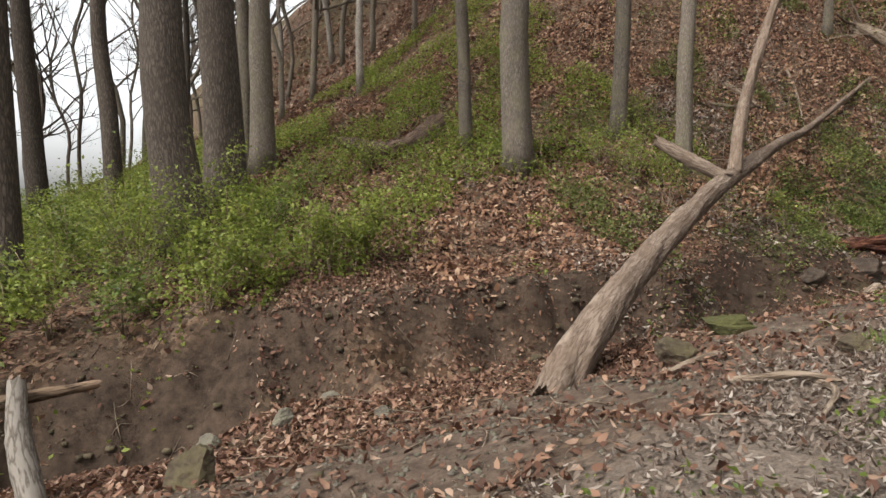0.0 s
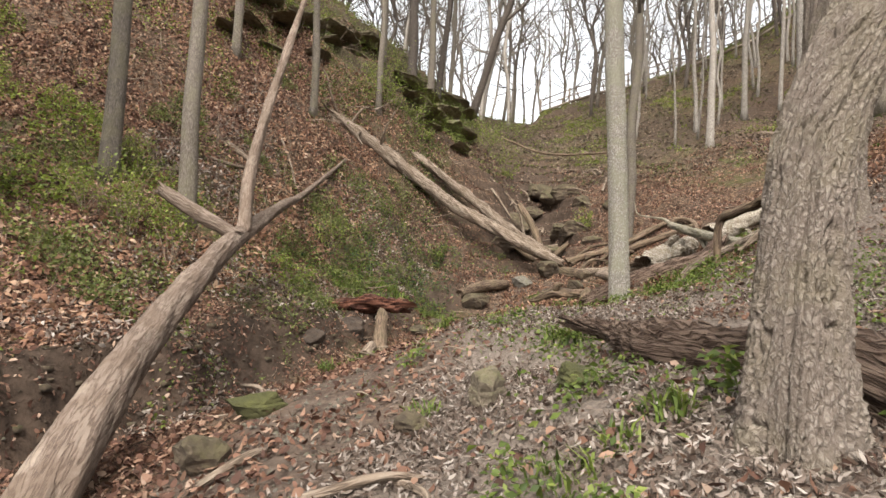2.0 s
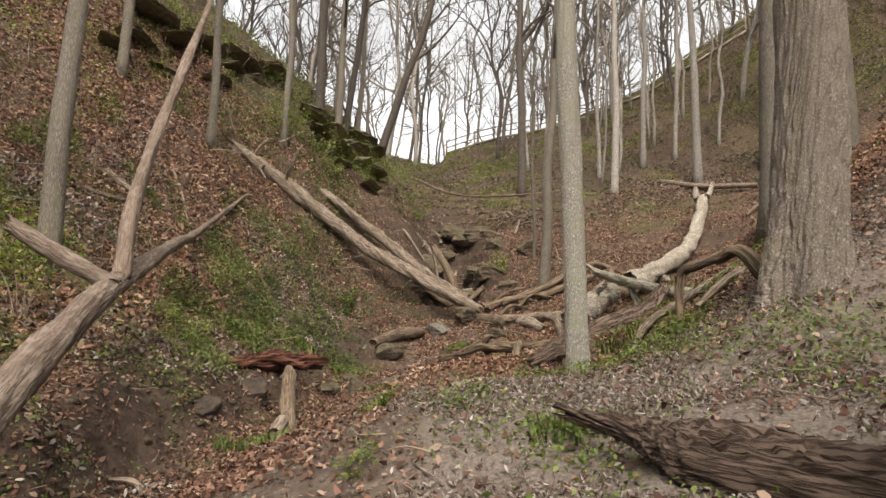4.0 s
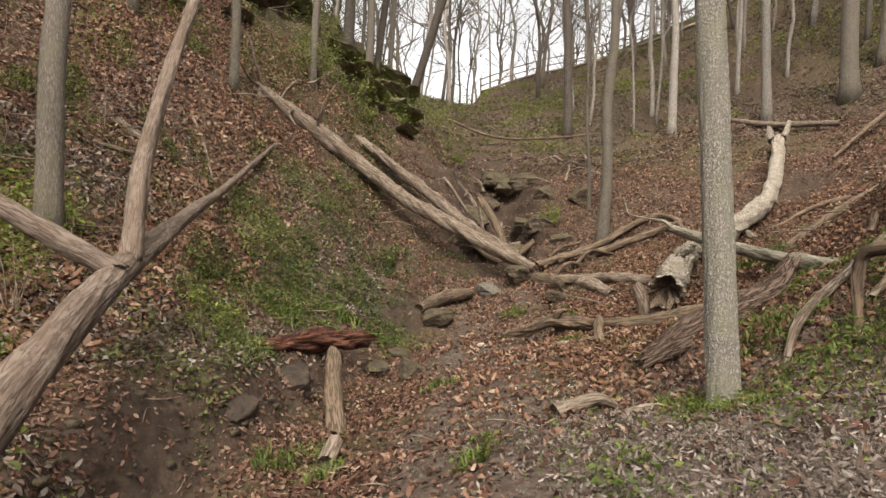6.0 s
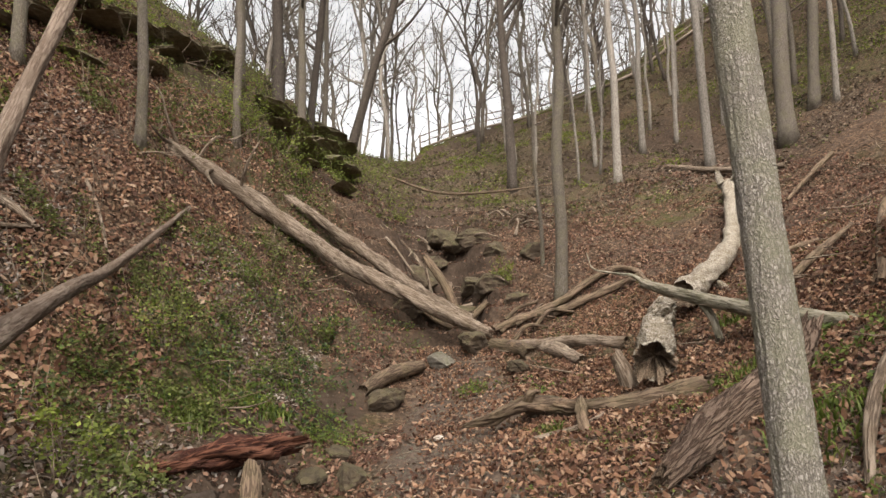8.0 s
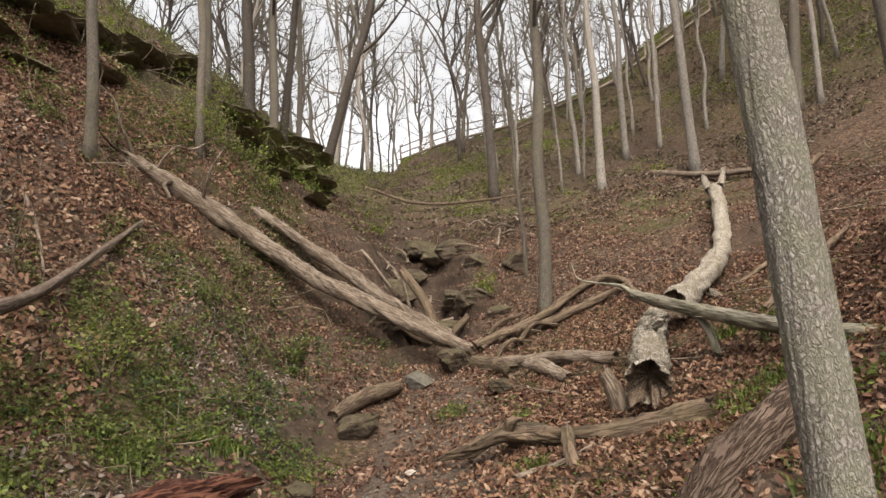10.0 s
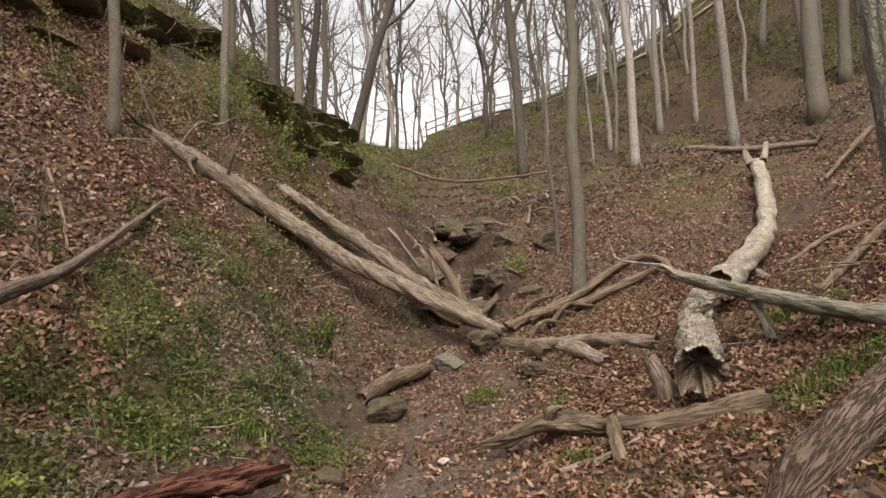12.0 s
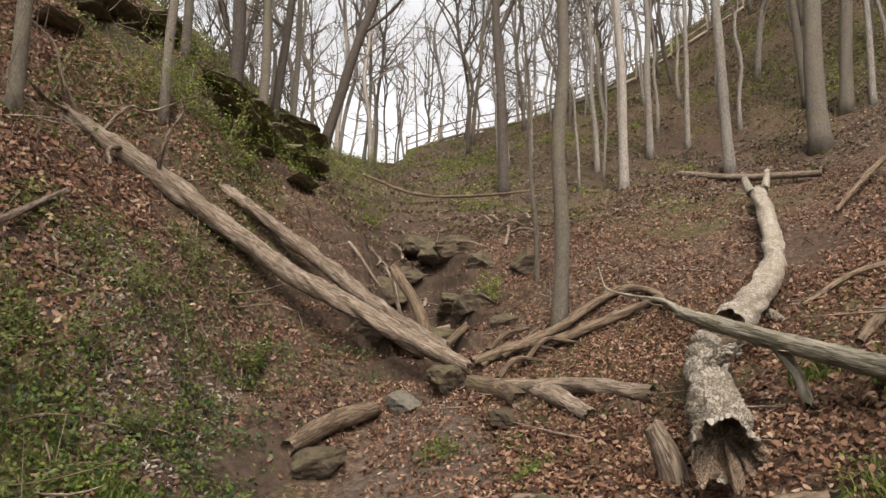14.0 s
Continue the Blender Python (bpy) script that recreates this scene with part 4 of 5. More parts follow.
log("root_arch", "rusty arching root below the big oak", [gz(9.4, 4.5, -0.08), (9.4, 4.48, 1.97), (9.3, 4.27, 2.1), (9.2, 4.01, 2.17), (8.99, 3.8, 2.18), gz(9.0, 3.55, 0.1)], [0.04, 0.045, 0.055, 0.06, 0.065, 0.075], BROWN_WOOD, 0.25, 0.04, 18, 40, 0.012, category="root")
log("bleached_branch", "pale bone-like branch leaning in the creek bed", [(-0.9, 4.62, -0.85), (-1.15, 4.85, -0.4), (-1.25, 5.0, -0.05)], [0.075, 0.07, 0.05], PALE_BARK, 0.15, 0.05, 12, 20, 0.004)
log("dead_branch", "dark branch lying across the creek bank", [(-1.9, 4.7, -0.35), (-1.4, 4.95, -0.2), (-0.9, 5.3, -0.15)], [0.04, 0.05, 0.03], BROWN_WOOD, 0.2, 0.04, 10, 14)
log("dead_branch", "crumbling fallen trunk on the hillside behind the bank", [gz(-0.4, 15.9, 0.1), gz(1.0, 14.4, 0.2), gz(2.0, 15.5, 0.25)], [0.12, 0.18, 0.22], GREY_WOOD, 0.2, 0.3, 16, 30, 0.03)
for x0, y0, x1, y1, r, n in ((9.3, 16.2, 9.75, 15.5, 0.07, "split grey branch lying on the red leaf slope"), (8.6, 15.7, 9.8, 15.45, 0.05, "grey stick lying on the red leaf slope"), (11.25, 16.8, 10.95, 15.5, 0.035, "thin white stick leaning on the leaf slope"),
                             (3.2, 5.5, 3.6, 5.35, 0.025, "pale stick lying beside the path"), (6.05, 9.1, 5.9, 9.6, 0.035, "bare root hanging down the soil bank"), (3.05, 4.35, 3.45, 4.0, 0.025, "bare twig lying on bleached leaves"),
                             (3.4, 4.15, 3.1, 3.65, 0.02, "bare twig lying on bleached leaves"), (7.1, 8.4, 7.45, 8.75, 0.09, "short cut log end in the creek"), (11.2, 8.0, 12.1, 7.4, 0.03, "bare stick lying on leaves"),
                             (8.0, 6.2, 8.6, 5.8, 0.035, "pale stick lying at the path's edge"), (7.9, 6.6, 8.5, 6.3, 0.07, "short rotten log on the path"), (10.5, 3.9, 9.9, 4.4, 0.06, "broken pale branch under the oak")):
    xm, ym = (x0 + x1) / 2 + 0.06, (y0 + y1) / 2 - 0.05
    log("dead_branch", n, [gz(x0, y0, r), gz(xm, ym, r * 2.2), gz(x1, y1, r * 1.2)], [r, r * 0.9, r * 0.55], DEAD_WOOD, 0.2, 0.04, 9, 14)


# ---- stones ----
def boulder(name, label, x, y, sx, sy, sz, mat, seed, sink=0.35, flat=0.0, rz=0.0):
    rng = np.random.RandomState(seed)
    bm = bmesh.new()
    bmesh.ops.create_icosphere(bm, subdivisions=4, radius=1.0)
    off = rng.rand(3) * 50
    planes = [Vector(rng.randn(3)).normalized() for _ in range(18)]
    cuts = [rng.uniform(0.5, 0.85) for _ in planes]
    for v in bm.verts:
        c = v.co.copy()
        for p, k in zip(planes, cuts):
            over = c.dot(p) - k
            if over > 0:
                c -= p * over * 0.97
        w = 1 + 0.12 * noise.noise(c * 1.7 + Vector(off)) + 0.07 * noise.noise(c * 4.5 + Vector(off)) + 0.05 * noise.noise(c * 11 + Vector(off)) + 0.025 * math.sin(c.z * 16 + 3 * noise.noise(c * 2)) + 0.03 * noise.noise(c * 24 + Vector(off))
        c *= w
        if flat:
            c.z = max(min(c.z, 1 - flat), -0.8)
        v.co = Vector((c.x * sx, c.y * sy, c.z * sz))
    me = bpy.data.meshes.new(name)
    bm.to_mesh(me)
    bm.free()
    me.polygons.foreach_set("use_smooth", np.full(len(me.polygons), False))
    me.materials.append(mat)
    ob = new(name, me)
    ob.matrix_world = pose(x, y, float(ground_z(x, y)) + sz * (1 - 2 * sink), 0, 0, rz)
    return tagged(ob, label, "rock")


boulder("boulder", "smooth grey rounded boulder beside the dark log", 17.2, 12.45, 0.42, 0.34, 0.3, GREY_ROCK, 1, 0.3)
boulder("boulder", "brown mossy boulder at the ravine floor", 14.7, 12.32, 0.5, 0.36, 0.34, BROWN_ROCK, 2, 0.3)
boulder("boulder", "mossy angular boulder under the fallen logs", 17.6, 11.75, 0.7, 0.55, 0.36, BROWN_ROCK, 3, 0.3, 0.2, 20)
boulder("boulder", "brown blocky stone half sunk in the path", 16.4, 10.25, 0.36, 0.28, 0.2, BROWN_ROCK, 4, 0.3, 0.3)
boulder("boulder", "low mossy brown rock under the twisted log", 12.62, 8.35, 0.55, 0.4, 0.26, BROWN_ROCK, 5, 0.4, 0.3, 70)
boulder("boulder", "low mossy rock in the creek bed", 4.23, 6.45, 0.36, 0.2, 0.15, MOSS_ROCK, 6, 0.42, 0.05, -30)
boulder("boulder", "rusty brown stone at the creek's edge", 3.45, 5.85, 0.24, 0.2, 0.2, BROWN_ROCK, 7, 0.35)
boulder("stump", "mossy crumbling stump in bleached leaves", 4.45, 4.38, 0.16, 0.13, 0.17, CLIFF_ROCK, 8, 0.35)
boulder("boulder", "small mossy stone at the path's edge", 3.97, 4.54, 0.14, 0.12, 0.1, BROWN_ROCK, 9)
# added dark block where the soil bank only has a shaded undercut
boulder("boulder", "dark soil block standing in for the shaded hollow in the creek bank", 7.75, 10.35, 0.34, 0.24, 0.2, SOIL_ROCK, 10, 0.45, 0.0, 25)
boulder("boulder", "soil-covered rock ledge below the rotten log", 9.0, 11.0, 0.7, 0.42, 0.36, SOIL_ROCK, 11, 0.5, 0.05, 5)
boulder("boulder", "mossy stone beside the rotten log", 11.2, 10.55, 0.3, 0.26, 0.24, BROWN_ROCK, 12, 0.3)
boulder("boulder", "mossy dark stone in the creek bed", -0.1, 4.8, 0.2, 0.17, 0.17, BROWN_ROCK, 13, 0.2)
boulder("boulder", "low moss cushion on a stone in bleached leaves", 4.62, 3.85, 0.26, 0.15, 0.12, MOSS_ROCK, 15, 0.4, 0.0, 40)
boulder("boulder", "dark mossy rock at the foot of the slope", 11.2, 11.2, 0.42, 0.24, 0.2, BROWN_ROCK, 16, 0.4, 0.1, 30)
boulder("boulder", "dark mossy rock beside the path", 12.2, 11.6, 0.36, 0.24, 0.2, BROWN_ROCK, 17, 0.4, 0.1, 60)
boulder("boulder", "low mossy rock in the path's edge", 11.6, 8.7, 0.32, 0.2, 0.1, BROWN_ROCK, 18, 0.4, 0.2, 10)
boulder("stone", "pale flat stone lying on the path", 12.3, 9.85, 0.13, 0.1, 0.05, PALE_ROCK, 14, 0.2, 0.3)
for i, (x, y, k) in enumerate(((-1.47, 7.45, 0.14), (-0.41, 6.2, 0.13), (0.15, 6.35, 0.13), (0.4, 7.8, 0.18), (1.04, 6.05, 0.1), (0.7, 7.2, 0.1), (-0.9, 6.6, 0.1), (1.6, 7.3, 0.1))):
    boulder("stone", "grey-brown stone lying in the dry creek bed", x, y, k, k * 0.8, k * 0.7, GREY_ROCK, 20 + i, 0.25)["group"] = "creek stones"
CASCADE = ( (23.8, 15.9, 0.79), (23.0, 14.8, 0.66), (22.3, 15.4, 0.56), (23.0, 14.2, 0.64), (20.5, 13.6, 0.62), (21.3, 13.5, 0.57), (20.9, 12.8, 0.61), (19.8, 14.4, 0.54), (21.1, 15.4, 0.68), (20.3, 11.8, 0.45), (18.9, 14.3, 0.57), (22.2, 13.1, 0.60), (22.3, 11.9, 0.51), (18.8, 13.6, 0.37) )
for i, (x, y, k) in enumerate(CASCADE):
    boulder("boulder", "dark layered rock in the cleft at the ravine's head", x, y, k * 1.2, k * 0.9, k * 0.75, DARK_ROCK, 40 + i, 0.45, 0.1, 37 * i)["group"] = "cascade rocks"
LEDGES = ( (20.8, 19.5, 0.81), (22.2, 19.9, 0.86), (23.0, 19.7, 0.68), (23.4, 21.1, 0.94), (20.7, 18.0, 0.58), (22.2, 21.3, 0.82), (24.9, 22.9, 0.94), (26.5, 23.4, 1.12), (25.5, 21.7, 0.68), (19.9, 19.5, 0.78), (24.3, 20.5, 0.53), (21.5, 22.4, 0.7), (22.9, 22.6, 0.8), (18.6, 20.1, 0.5), (19.0, 19.0, 0.5), (20.5, 20.8, 0.75), (24.0, 21.1, 0.6), (21.4, 20.3, 0.6), (19.6, 18.4, 0.45), (12.7, 21.0, 0.6), (14.4, 21.3, 0.7), (13.4, 20.3, 0.5), (15.1, 20.2, 0.5), (15.5, 21.6, 0.8), (17.4, 21.8, 0.85), (19.2, 22.0, 0.85), (16.2, 20.9, 0.6), (18.2, 21.2, 0.6), (11.4, 19.9, 0.45), (17.6, 23.0, 0.8), (13.9, 22.2, 0.8), (20.3, 22.9, 0.8))
for i, (x, y, k) in enumerate(LEDGES):
    boulder("rock_ledge", "dark mossy rock ledge jutting from the cliff slope", x, y, k * 2.3, k * 1.05, k * 0.3, CLIFF_ROCK, 60 + i, 0.62, 0.35, 28 + 9 * (i % 3))["group"] = "cliff ledges"
for i in range(16):
    rng = np.random.RandomState(500 + i)
    x, y = 20.2 + rng.uniform(0, 5.5), 12.6 + rng.uniform(0, 3.4)
    a, k = rng.uniform(0, 6.28), rng.uniform(0.6, 1.5)
    log("dead_branch", "bare dead branch caught among the cascade rocks", [gz(x, y, 0.15), gz(x + 0.5 * k * math.cos(a), y + 0.5 * k * math.sin(a), 0.35), gz(x + k * math.cos(a + 0.4), y + k * math.sin(a + 0.4), 0.12)], [0.05, 0.04, 0.02], DEAD_WOOD, 0.2, 0.02, 7, 12, group="cascade branches")
for i, (x, y, z1, x2, y2) in enumerate(((18.3, 11.4, 0.15, 19.4, 10.6), (18.6, 11.1, 0.1, 19.2, 10.3), (18.9, 11.5, 0.12, 19.9, 11.0), (17.9, 10.9, 0.08, 18.9, 10.4), (18.7, 10.7, 0.1, 19.5, 9.9))):
    log("bare_root", "twisted bare root tangled at the foot of the fallen logs", [gz(x, y, z1), gz((x + x2) / 2 + 0.1, (y + y2) / 2 + 0.12, 0.25), gz(x2, y2, 0.08)], [0.06, 0.05, 0.03], BROWN_WOOD, 0.12, 0.02, 8, 16, category="root", group="root tangle")



# ---- the bare woods on the ridge and flat ----
def wood_trees():
    rng = np.random.RandomState(3)
    kinds = []
    for i in range(6):
        bark = (GREY_BARK, PALE_BARK, DARK_BARK, GREY_BARK, DARK_BARK, GREY_BARK)[i]
        words = ("tall bare grey tree in the ridge woods", "tall bare pale-barked tree in the ridge woods", "tall bare dark tree in the ridge woods")[(0, 1, 2, 0, 2, 0)[i]]
        h = rng.uniform(14, 20)
        x, y = to_xy(58 + 3 * i, -6 + 5 * i)
        kinds.append(tree(x, y, rng.uniform(0.075, 0.14), h, (rng.uniform(-0.08, 0.08), rng.uniform(-0.08, 0.08)), bark, words, 100 + i, 0.16, 13, 3, 0.0, 8, 0.0, 0.3, "ridge woods", 1 + i % 3, 18, wander=0.019))
    spots = []

    def fill(n, s0, s1, d0, d1, gap, test=None):
        tries = 0
        while n and tries < 6000:
            tries += 1
            s, d = rng.uniform(s0, s1), rng.uniform(d0, d1)
            x, y = to_xy(s, d)
            if (test and not test(s, d)) or any((x - a) ** 2 + (y - b) ** 2 < gap * gap for a, b in spots):
                continue
            spots.append((x, y))
            n -= 1

    fill(26, 40, 50, -16, 14, 2.0, lambda s, d: abs(d - 1.5) > 1.5)
    fill(70, 50, 85, -42, 30, 2.2)
    fill(22, 33, 50, -34, -13, 2.2)
    fill(26, 26, 46, 13, 40, 2.2)
    fill(46, -20, 12, 16, 46, 2.4)
    fill(34, 9, 24, 18, 44, 2.2)
    fill(10, 18, 32, -30, -17, 3.0)
    for i, (x, y) in enumerate(spots):
        k = kinds[rng.randint(len(kinds))]
        m = pose(x, y, float(ground_z(x, y)) - 0.1, rng.uniform(-6, 6), rng.uniform(-6, 6), rng.uniform(0, 360))
        copy_thing(k, m)



def slope_saplings():
    rng = np.random.RandomState(17)
    kinds = [tree(*to_xy(34 + 2 * i, -7 - 2.5 * i), 0.06 + 0.012 * i, 9 + i, (0.03 - 0.03 * i, 0.02), PALE_BARK, "thin pale sapling growing on the far slope", 140 + i, 0.4, 5, 2, 0.25, 7, 0.0, 0.5, "slope saplings", 0, 16, wander=0.014) for i in range(3)]
    spots = []
    while len(spots) < 32:
        x, y = to_xy(rng.uniform(31, 52), rng.uniform(-24, 3))
        if all((x - a) ** 2 + (y - b) ** 2 > 1.6 for a, b in spots):
            spots.append((x, y))
            copy_thing(kinds[len(spots) % 3], pose(x, y, float(ground_z(x, y)) - 0.05, rng.uniform(-5, 5), rng.uniform(-5, 5), rng.uniform(0, 360)))


wood_trees()
slope_saplings()
EDGE_TREES = (
    (21.5, 21.6, 0.22, 15, 0.05, 0.04, DARK_BARK, "dark tree leaning on the cliff's edge"),
    (22.6, 21.4, 0.16, 14, 0.02, 0.0, GREY_BARK, "grey tree on the cliff's edge"),
    (23.6, 21.9, 0.16, 14, 0.1, -0.06, DARK_BARK, "dark forked tree on the cliff's edge"),
    (27.8, 23.0, 0.22, 16, 0.14, -0.22, DARK_BARK, "dark tree leaning out over the ravine from the cliff"),
    (18.6, 20.5, 0.13, 13, 0.01, 0.0, GREY_BARK, "slim grey tree on the cliff slope"),
    (25.4, 22.6, 0.12, 13, 0.04, -0.02, GREY_BARK, "slim grey tree on the cliff's edge"),
)
for i, (x, y, r, h, lx, ly, bark, label) in enumerate(EDGE_TREES):
    tree(x, y, r, h, (lx, ly), bark, label, 80 + i, 0.3, 8, 3, 0.4 if i == 3 else 0.0, 12, 0.0, 0.4, "cliff edge trees", 1 if i in (2, 0) else 0)


# ---- rail fence along the ridge ----
def rail_fence():
    way = spline([(42.0, 27.2), (43.6, 23.9), (44.8, 20.9), (45.6, 16.9), (46.0, 12.7), (47.0, 8.0), (48.5, 3.0)], 200)
    step = np.r_[0, np.cumsum(np.linalg.norm(np.diff(way, axis=0), axis=1))]
    at = np.arange(0, step[-1], 2.2)
    x, y = np.interp(at, step, way[:, 0]), np.interp(at, step, way[:, 1])
    z = ground_z(x, y)
    root = thing("rail_fence", "weathered wooden rail fence running along the ridge", "fence", at=(x[0], y[0], z[0]))
    o = np.array([x[0], y[0], z[0]])
    for i in range(len(at)):
        p = Tubes()
        b = np.array([x[i], y[i], z[i]]) - o
        p.add([b - (0, 0, 0.3), b + (0, 0, 0.6), b + (0, 0, 1.25)], [0.07, 0.07, 0.065], 6, 4, seed=i)
        p.make("post", FENCE_WOOD, root)
        if i:
            a = np.array([x[i - 1], y[i - 1], z[i - 1]]) - o
            for hgt in (0.15, 0.62, 1.12):
                p = Tubes()
                p.add([a + (0, 0, hgt), b + (0, 0, hgt)], [0.05 if hgt > 0.2 else 0.11] * 2, 5, 3, seed=i + hgt)
                p.make("rail", FENCE_WOOD, root)


rail_fence()


# ---- shrubs and saplings in young leaf ----
def shrub(x, y, size, mat, label, seed, leaves=260, leaf=0.055, tall=1.0):
    global RNG
    rng = np.random.RandomState(seed)
    RNG = np.random.RandomState(seed + 1000)
    z = float(ground_z(x, y))
    root = thing("shrub", label, "shrub", at=(x, y, z))
    t = Tubes()
    tips = []
    for _ in range(rng.randint(5, 9)):
        a, k = rng.uniform(0, 6.283), rng.uniform(0.25, 0.6) * size
        h = size * tall * rng.uniform(0.5, 1.0)
        mid = np.array([math.cos(a) * k * 0.4, math.sin(a) * k * 0.4, h * 0.55])
        end = np.array([math.cos(a) * k, math.sin(a) * k, h])
        pts = [(rng.uniform(-0.05, 0.05), rng.uniform(-0.05, 0.05), -0.05), mid, end]
        t.add(pts, [0.009, 0.006, 0.003], 4, 6, seed=rng.rand())
        c = spline(pts, 12)
        tips.append(c[4:])
        for _ in range(4):
            i = rng.randint(4, 11)
            e = c[i] + rng.randn(3) * size * 0.2 + np.array([0, 0, size * 0.06])
            t.add([c[i], (c[i] + e) / 2 + rng.randn(3) * 0.02, e], [0.004, 0.003, 0.002], 3, 3, seed=rng.rand())
            tips.append(c[i] + np.linspace(0.3, 1, 5)[:, None] * (e - c[i]))
    t.make("stem", TWIG, root)
    tips = np.vstack(tips)
    pick = tips[rng.randint(len(tips), size=leaves)] + rng.randn(leaves, 3) * size * 0.055
    pick[:, 2] = np.maximum(pick[:, 2], 0.02)
    v, f = leaf_cloud(pick, leaf, tilt=0.7)
    mesh_ob("foliage", v, f, mat, root)


FLAT_SHRUBS = ((-3.93, 10.70, 1.5), (-2.95, 8.5, 1.1), (-2.56, 9.85, 1.6), (-2.2, 8.6, 1.1), (-1.87, 9.86, 1.1), (-1.67, 11.1, 1.5), (-0.87, 10.7, 1.3), (-0.1, 9.3, 1.0), (-0.8, 9.0, 1.1), (-3.0, 12.2, 1.3), (0.6, 9.6, 0.9), (-1.2, 8.6, 0.9), (-4.6, 9.2, 1.3), (-3.6, 11.8, 1.2), (-5.2, 12.4, 1.4))
for i, (x, y, k) in enumerate(FLAT_SHRUBS):
    shrub(x, y, k, YELLOW_LEAF if i % 3 else GREEN_LEAF, "leafy yellow-green shrub in young spring leaf", 200 + i, 900, 0.06, 1.1)
SLOPE_SHRUBS = ((-0.55, 13.3, 1.0), (0.3, 13.8, 1.0), (5.48, 12.26, 1.2), (10.7, 13.56, 1.1), (4.98, 12.73, 1.0), (-5.9, 18.1, 2.0), (1.0, 15.06, 1.0), (5.35, 12.5, 1.4), (6.4, 14.2, 0.9), (7.97, 11.33, 0.8), (12.7, 13.34, 0.9), (15.6, 14.6, 0.9),
                (16.8, 18.0, 1.7), (15.9, 18.4, 1.7), (17.8, 17.8, 1.4), (17.9, 17.4, 1.0), (23.5, 18.75, 1.6), (29.2, 20.4, 1.7), (23.8, 18.0, 1.6), (20.8, 12.1, 0.9), (18.0, 19.6, 1.9), (13.55, 14.9, 0.8), (23.6, 17.5, 1.1), (29.4, 21.4, 2.1), (16.05, 21.3, 2.2), (23.9, 19.4, 1.7), (25.6, 19.6, 1.6), (12.5, 14.3, 0.7), (14.6, 5.6, 0.6), (5.9, 11.6, 1.2))
for i, (x, y, k) in enumerate(SLOPE_SHRUBS):
    shrub(x, y, k, GREEN_LEAF if i in (10, 11, 21, 27, 28) else YELLOW_LEAF, "thin sapling with sparse yellow-green young leaves", 300 + i, 420 if x < 12 else 300, 0.055 + 0.02 * (x > 15), 0.9)



# ---- undergrowth, litter and twigs ----
RNG = np.random.RandomState(21)
COVER = ((7.9, 4.56, 0.6), (5.6, 4.42, 0.4), (10.7, 4.66, 0.9), (7.0, 3.2, 0.6), (12.0, 12.8, 1.2), (4.6, 3.4, 0.3), (4.3, 3.6, 0.2), (5.2, 5.6, 0.2), (15.4, 10.7, 0.4), (5.0, 11.7, 1.1), (5.1, 9.45, 0.5), (8.85, 4.7, 0.6), (7.5, 5.2, 0.5), (7.9, 5.5, 0.3),
         (12.7, 12.4, 0.9), (6.6, 6.6, 0.2), (6.3, 5.5, 0.2), (8.1, 9.5, 0.3), (3.4, 3.6, 0.25), (7.2, 2.8, 0.6), (11.5, 12.9, 0.9), (3.4, 3.1, 0.12), (8.0, 3.6, 0.7), (6.2, 2.6, 0.4), (12.9, 5.6, 0.8), (14.5, 9.2, 0.3), (12.3, 3.9, 0.7), (9.4, 13.2, 0.5))
IVY = ((12.0, 13.6, 0.8), (13.6, 14.3, 0.9), (13.7, 13.2, 0.6), (12.3, 13.2, 1.0), (17.4, 13.9, 0.8), (8.8, 12.4, 0.8), (12.1, 13.7, 0.9), (13.1, 13.9, 0.8), (14.2, 14.3, 1.1), (12.5, 13.2, 1.1), (13.0, 15.0, 1.1), (16.8, 14.1, 1.2), (13.3, 14.7, 1.2), (15.4, 14.6, 1.0), (16.2, 15.0, 1.0), (11.0, 13.6, 0.9), (14.2, 14.0, 0.9), (14.9, 14.2, 0.9), (13.6, 13.3, 0.7), (15.8, 14.9, 0.8), (14.6, 13.4, 0.7))


def plant_patch(name, label, x, y, r, mat, n, leaf, high):
    a, k = RNG.uniform(0, 6.283, n), r * np.sqrt(RNG.rand(n)) * (0.6 + 0.4 * RNG.rand(n))
    px, py = x + np.cos(a) * k, y + np.sin(a) * k
    keep = vnoise(px * 3.5 + 7, py * 3.5) > -0.25
    px, py = px[keep], py[keep]
    v, f = leaf_cloud(on_ground(px, py, high * (0.15 + RNG.rand(len(px)))), leaf, ground_normal(px, py), 0.55, 0.6)
    tagged(mesh_ob(name, v, f, mat), label, "plants", kind="stuff")


for i, (x, y, r) in enumerate(COVER):
    plant_patch("ground_plants", "low bright green spring plants among dry leaves", x, y, r * 1.25, GREEN_LEAF, int(200 + 800 * r * r), 0.036 if x < 9 else 0.06, 0.12)
for i, (x, y, r) in enumerate(IVY):
    plant_patch("ivy_plants", "dark green creeping plants on the shaded slope", x, y, r * 1.35, DEEP_LEAF if i % 2 or i > 15 else GREEN_LEAF, int(80 + 170 * r * r), 0.07, 0.22)


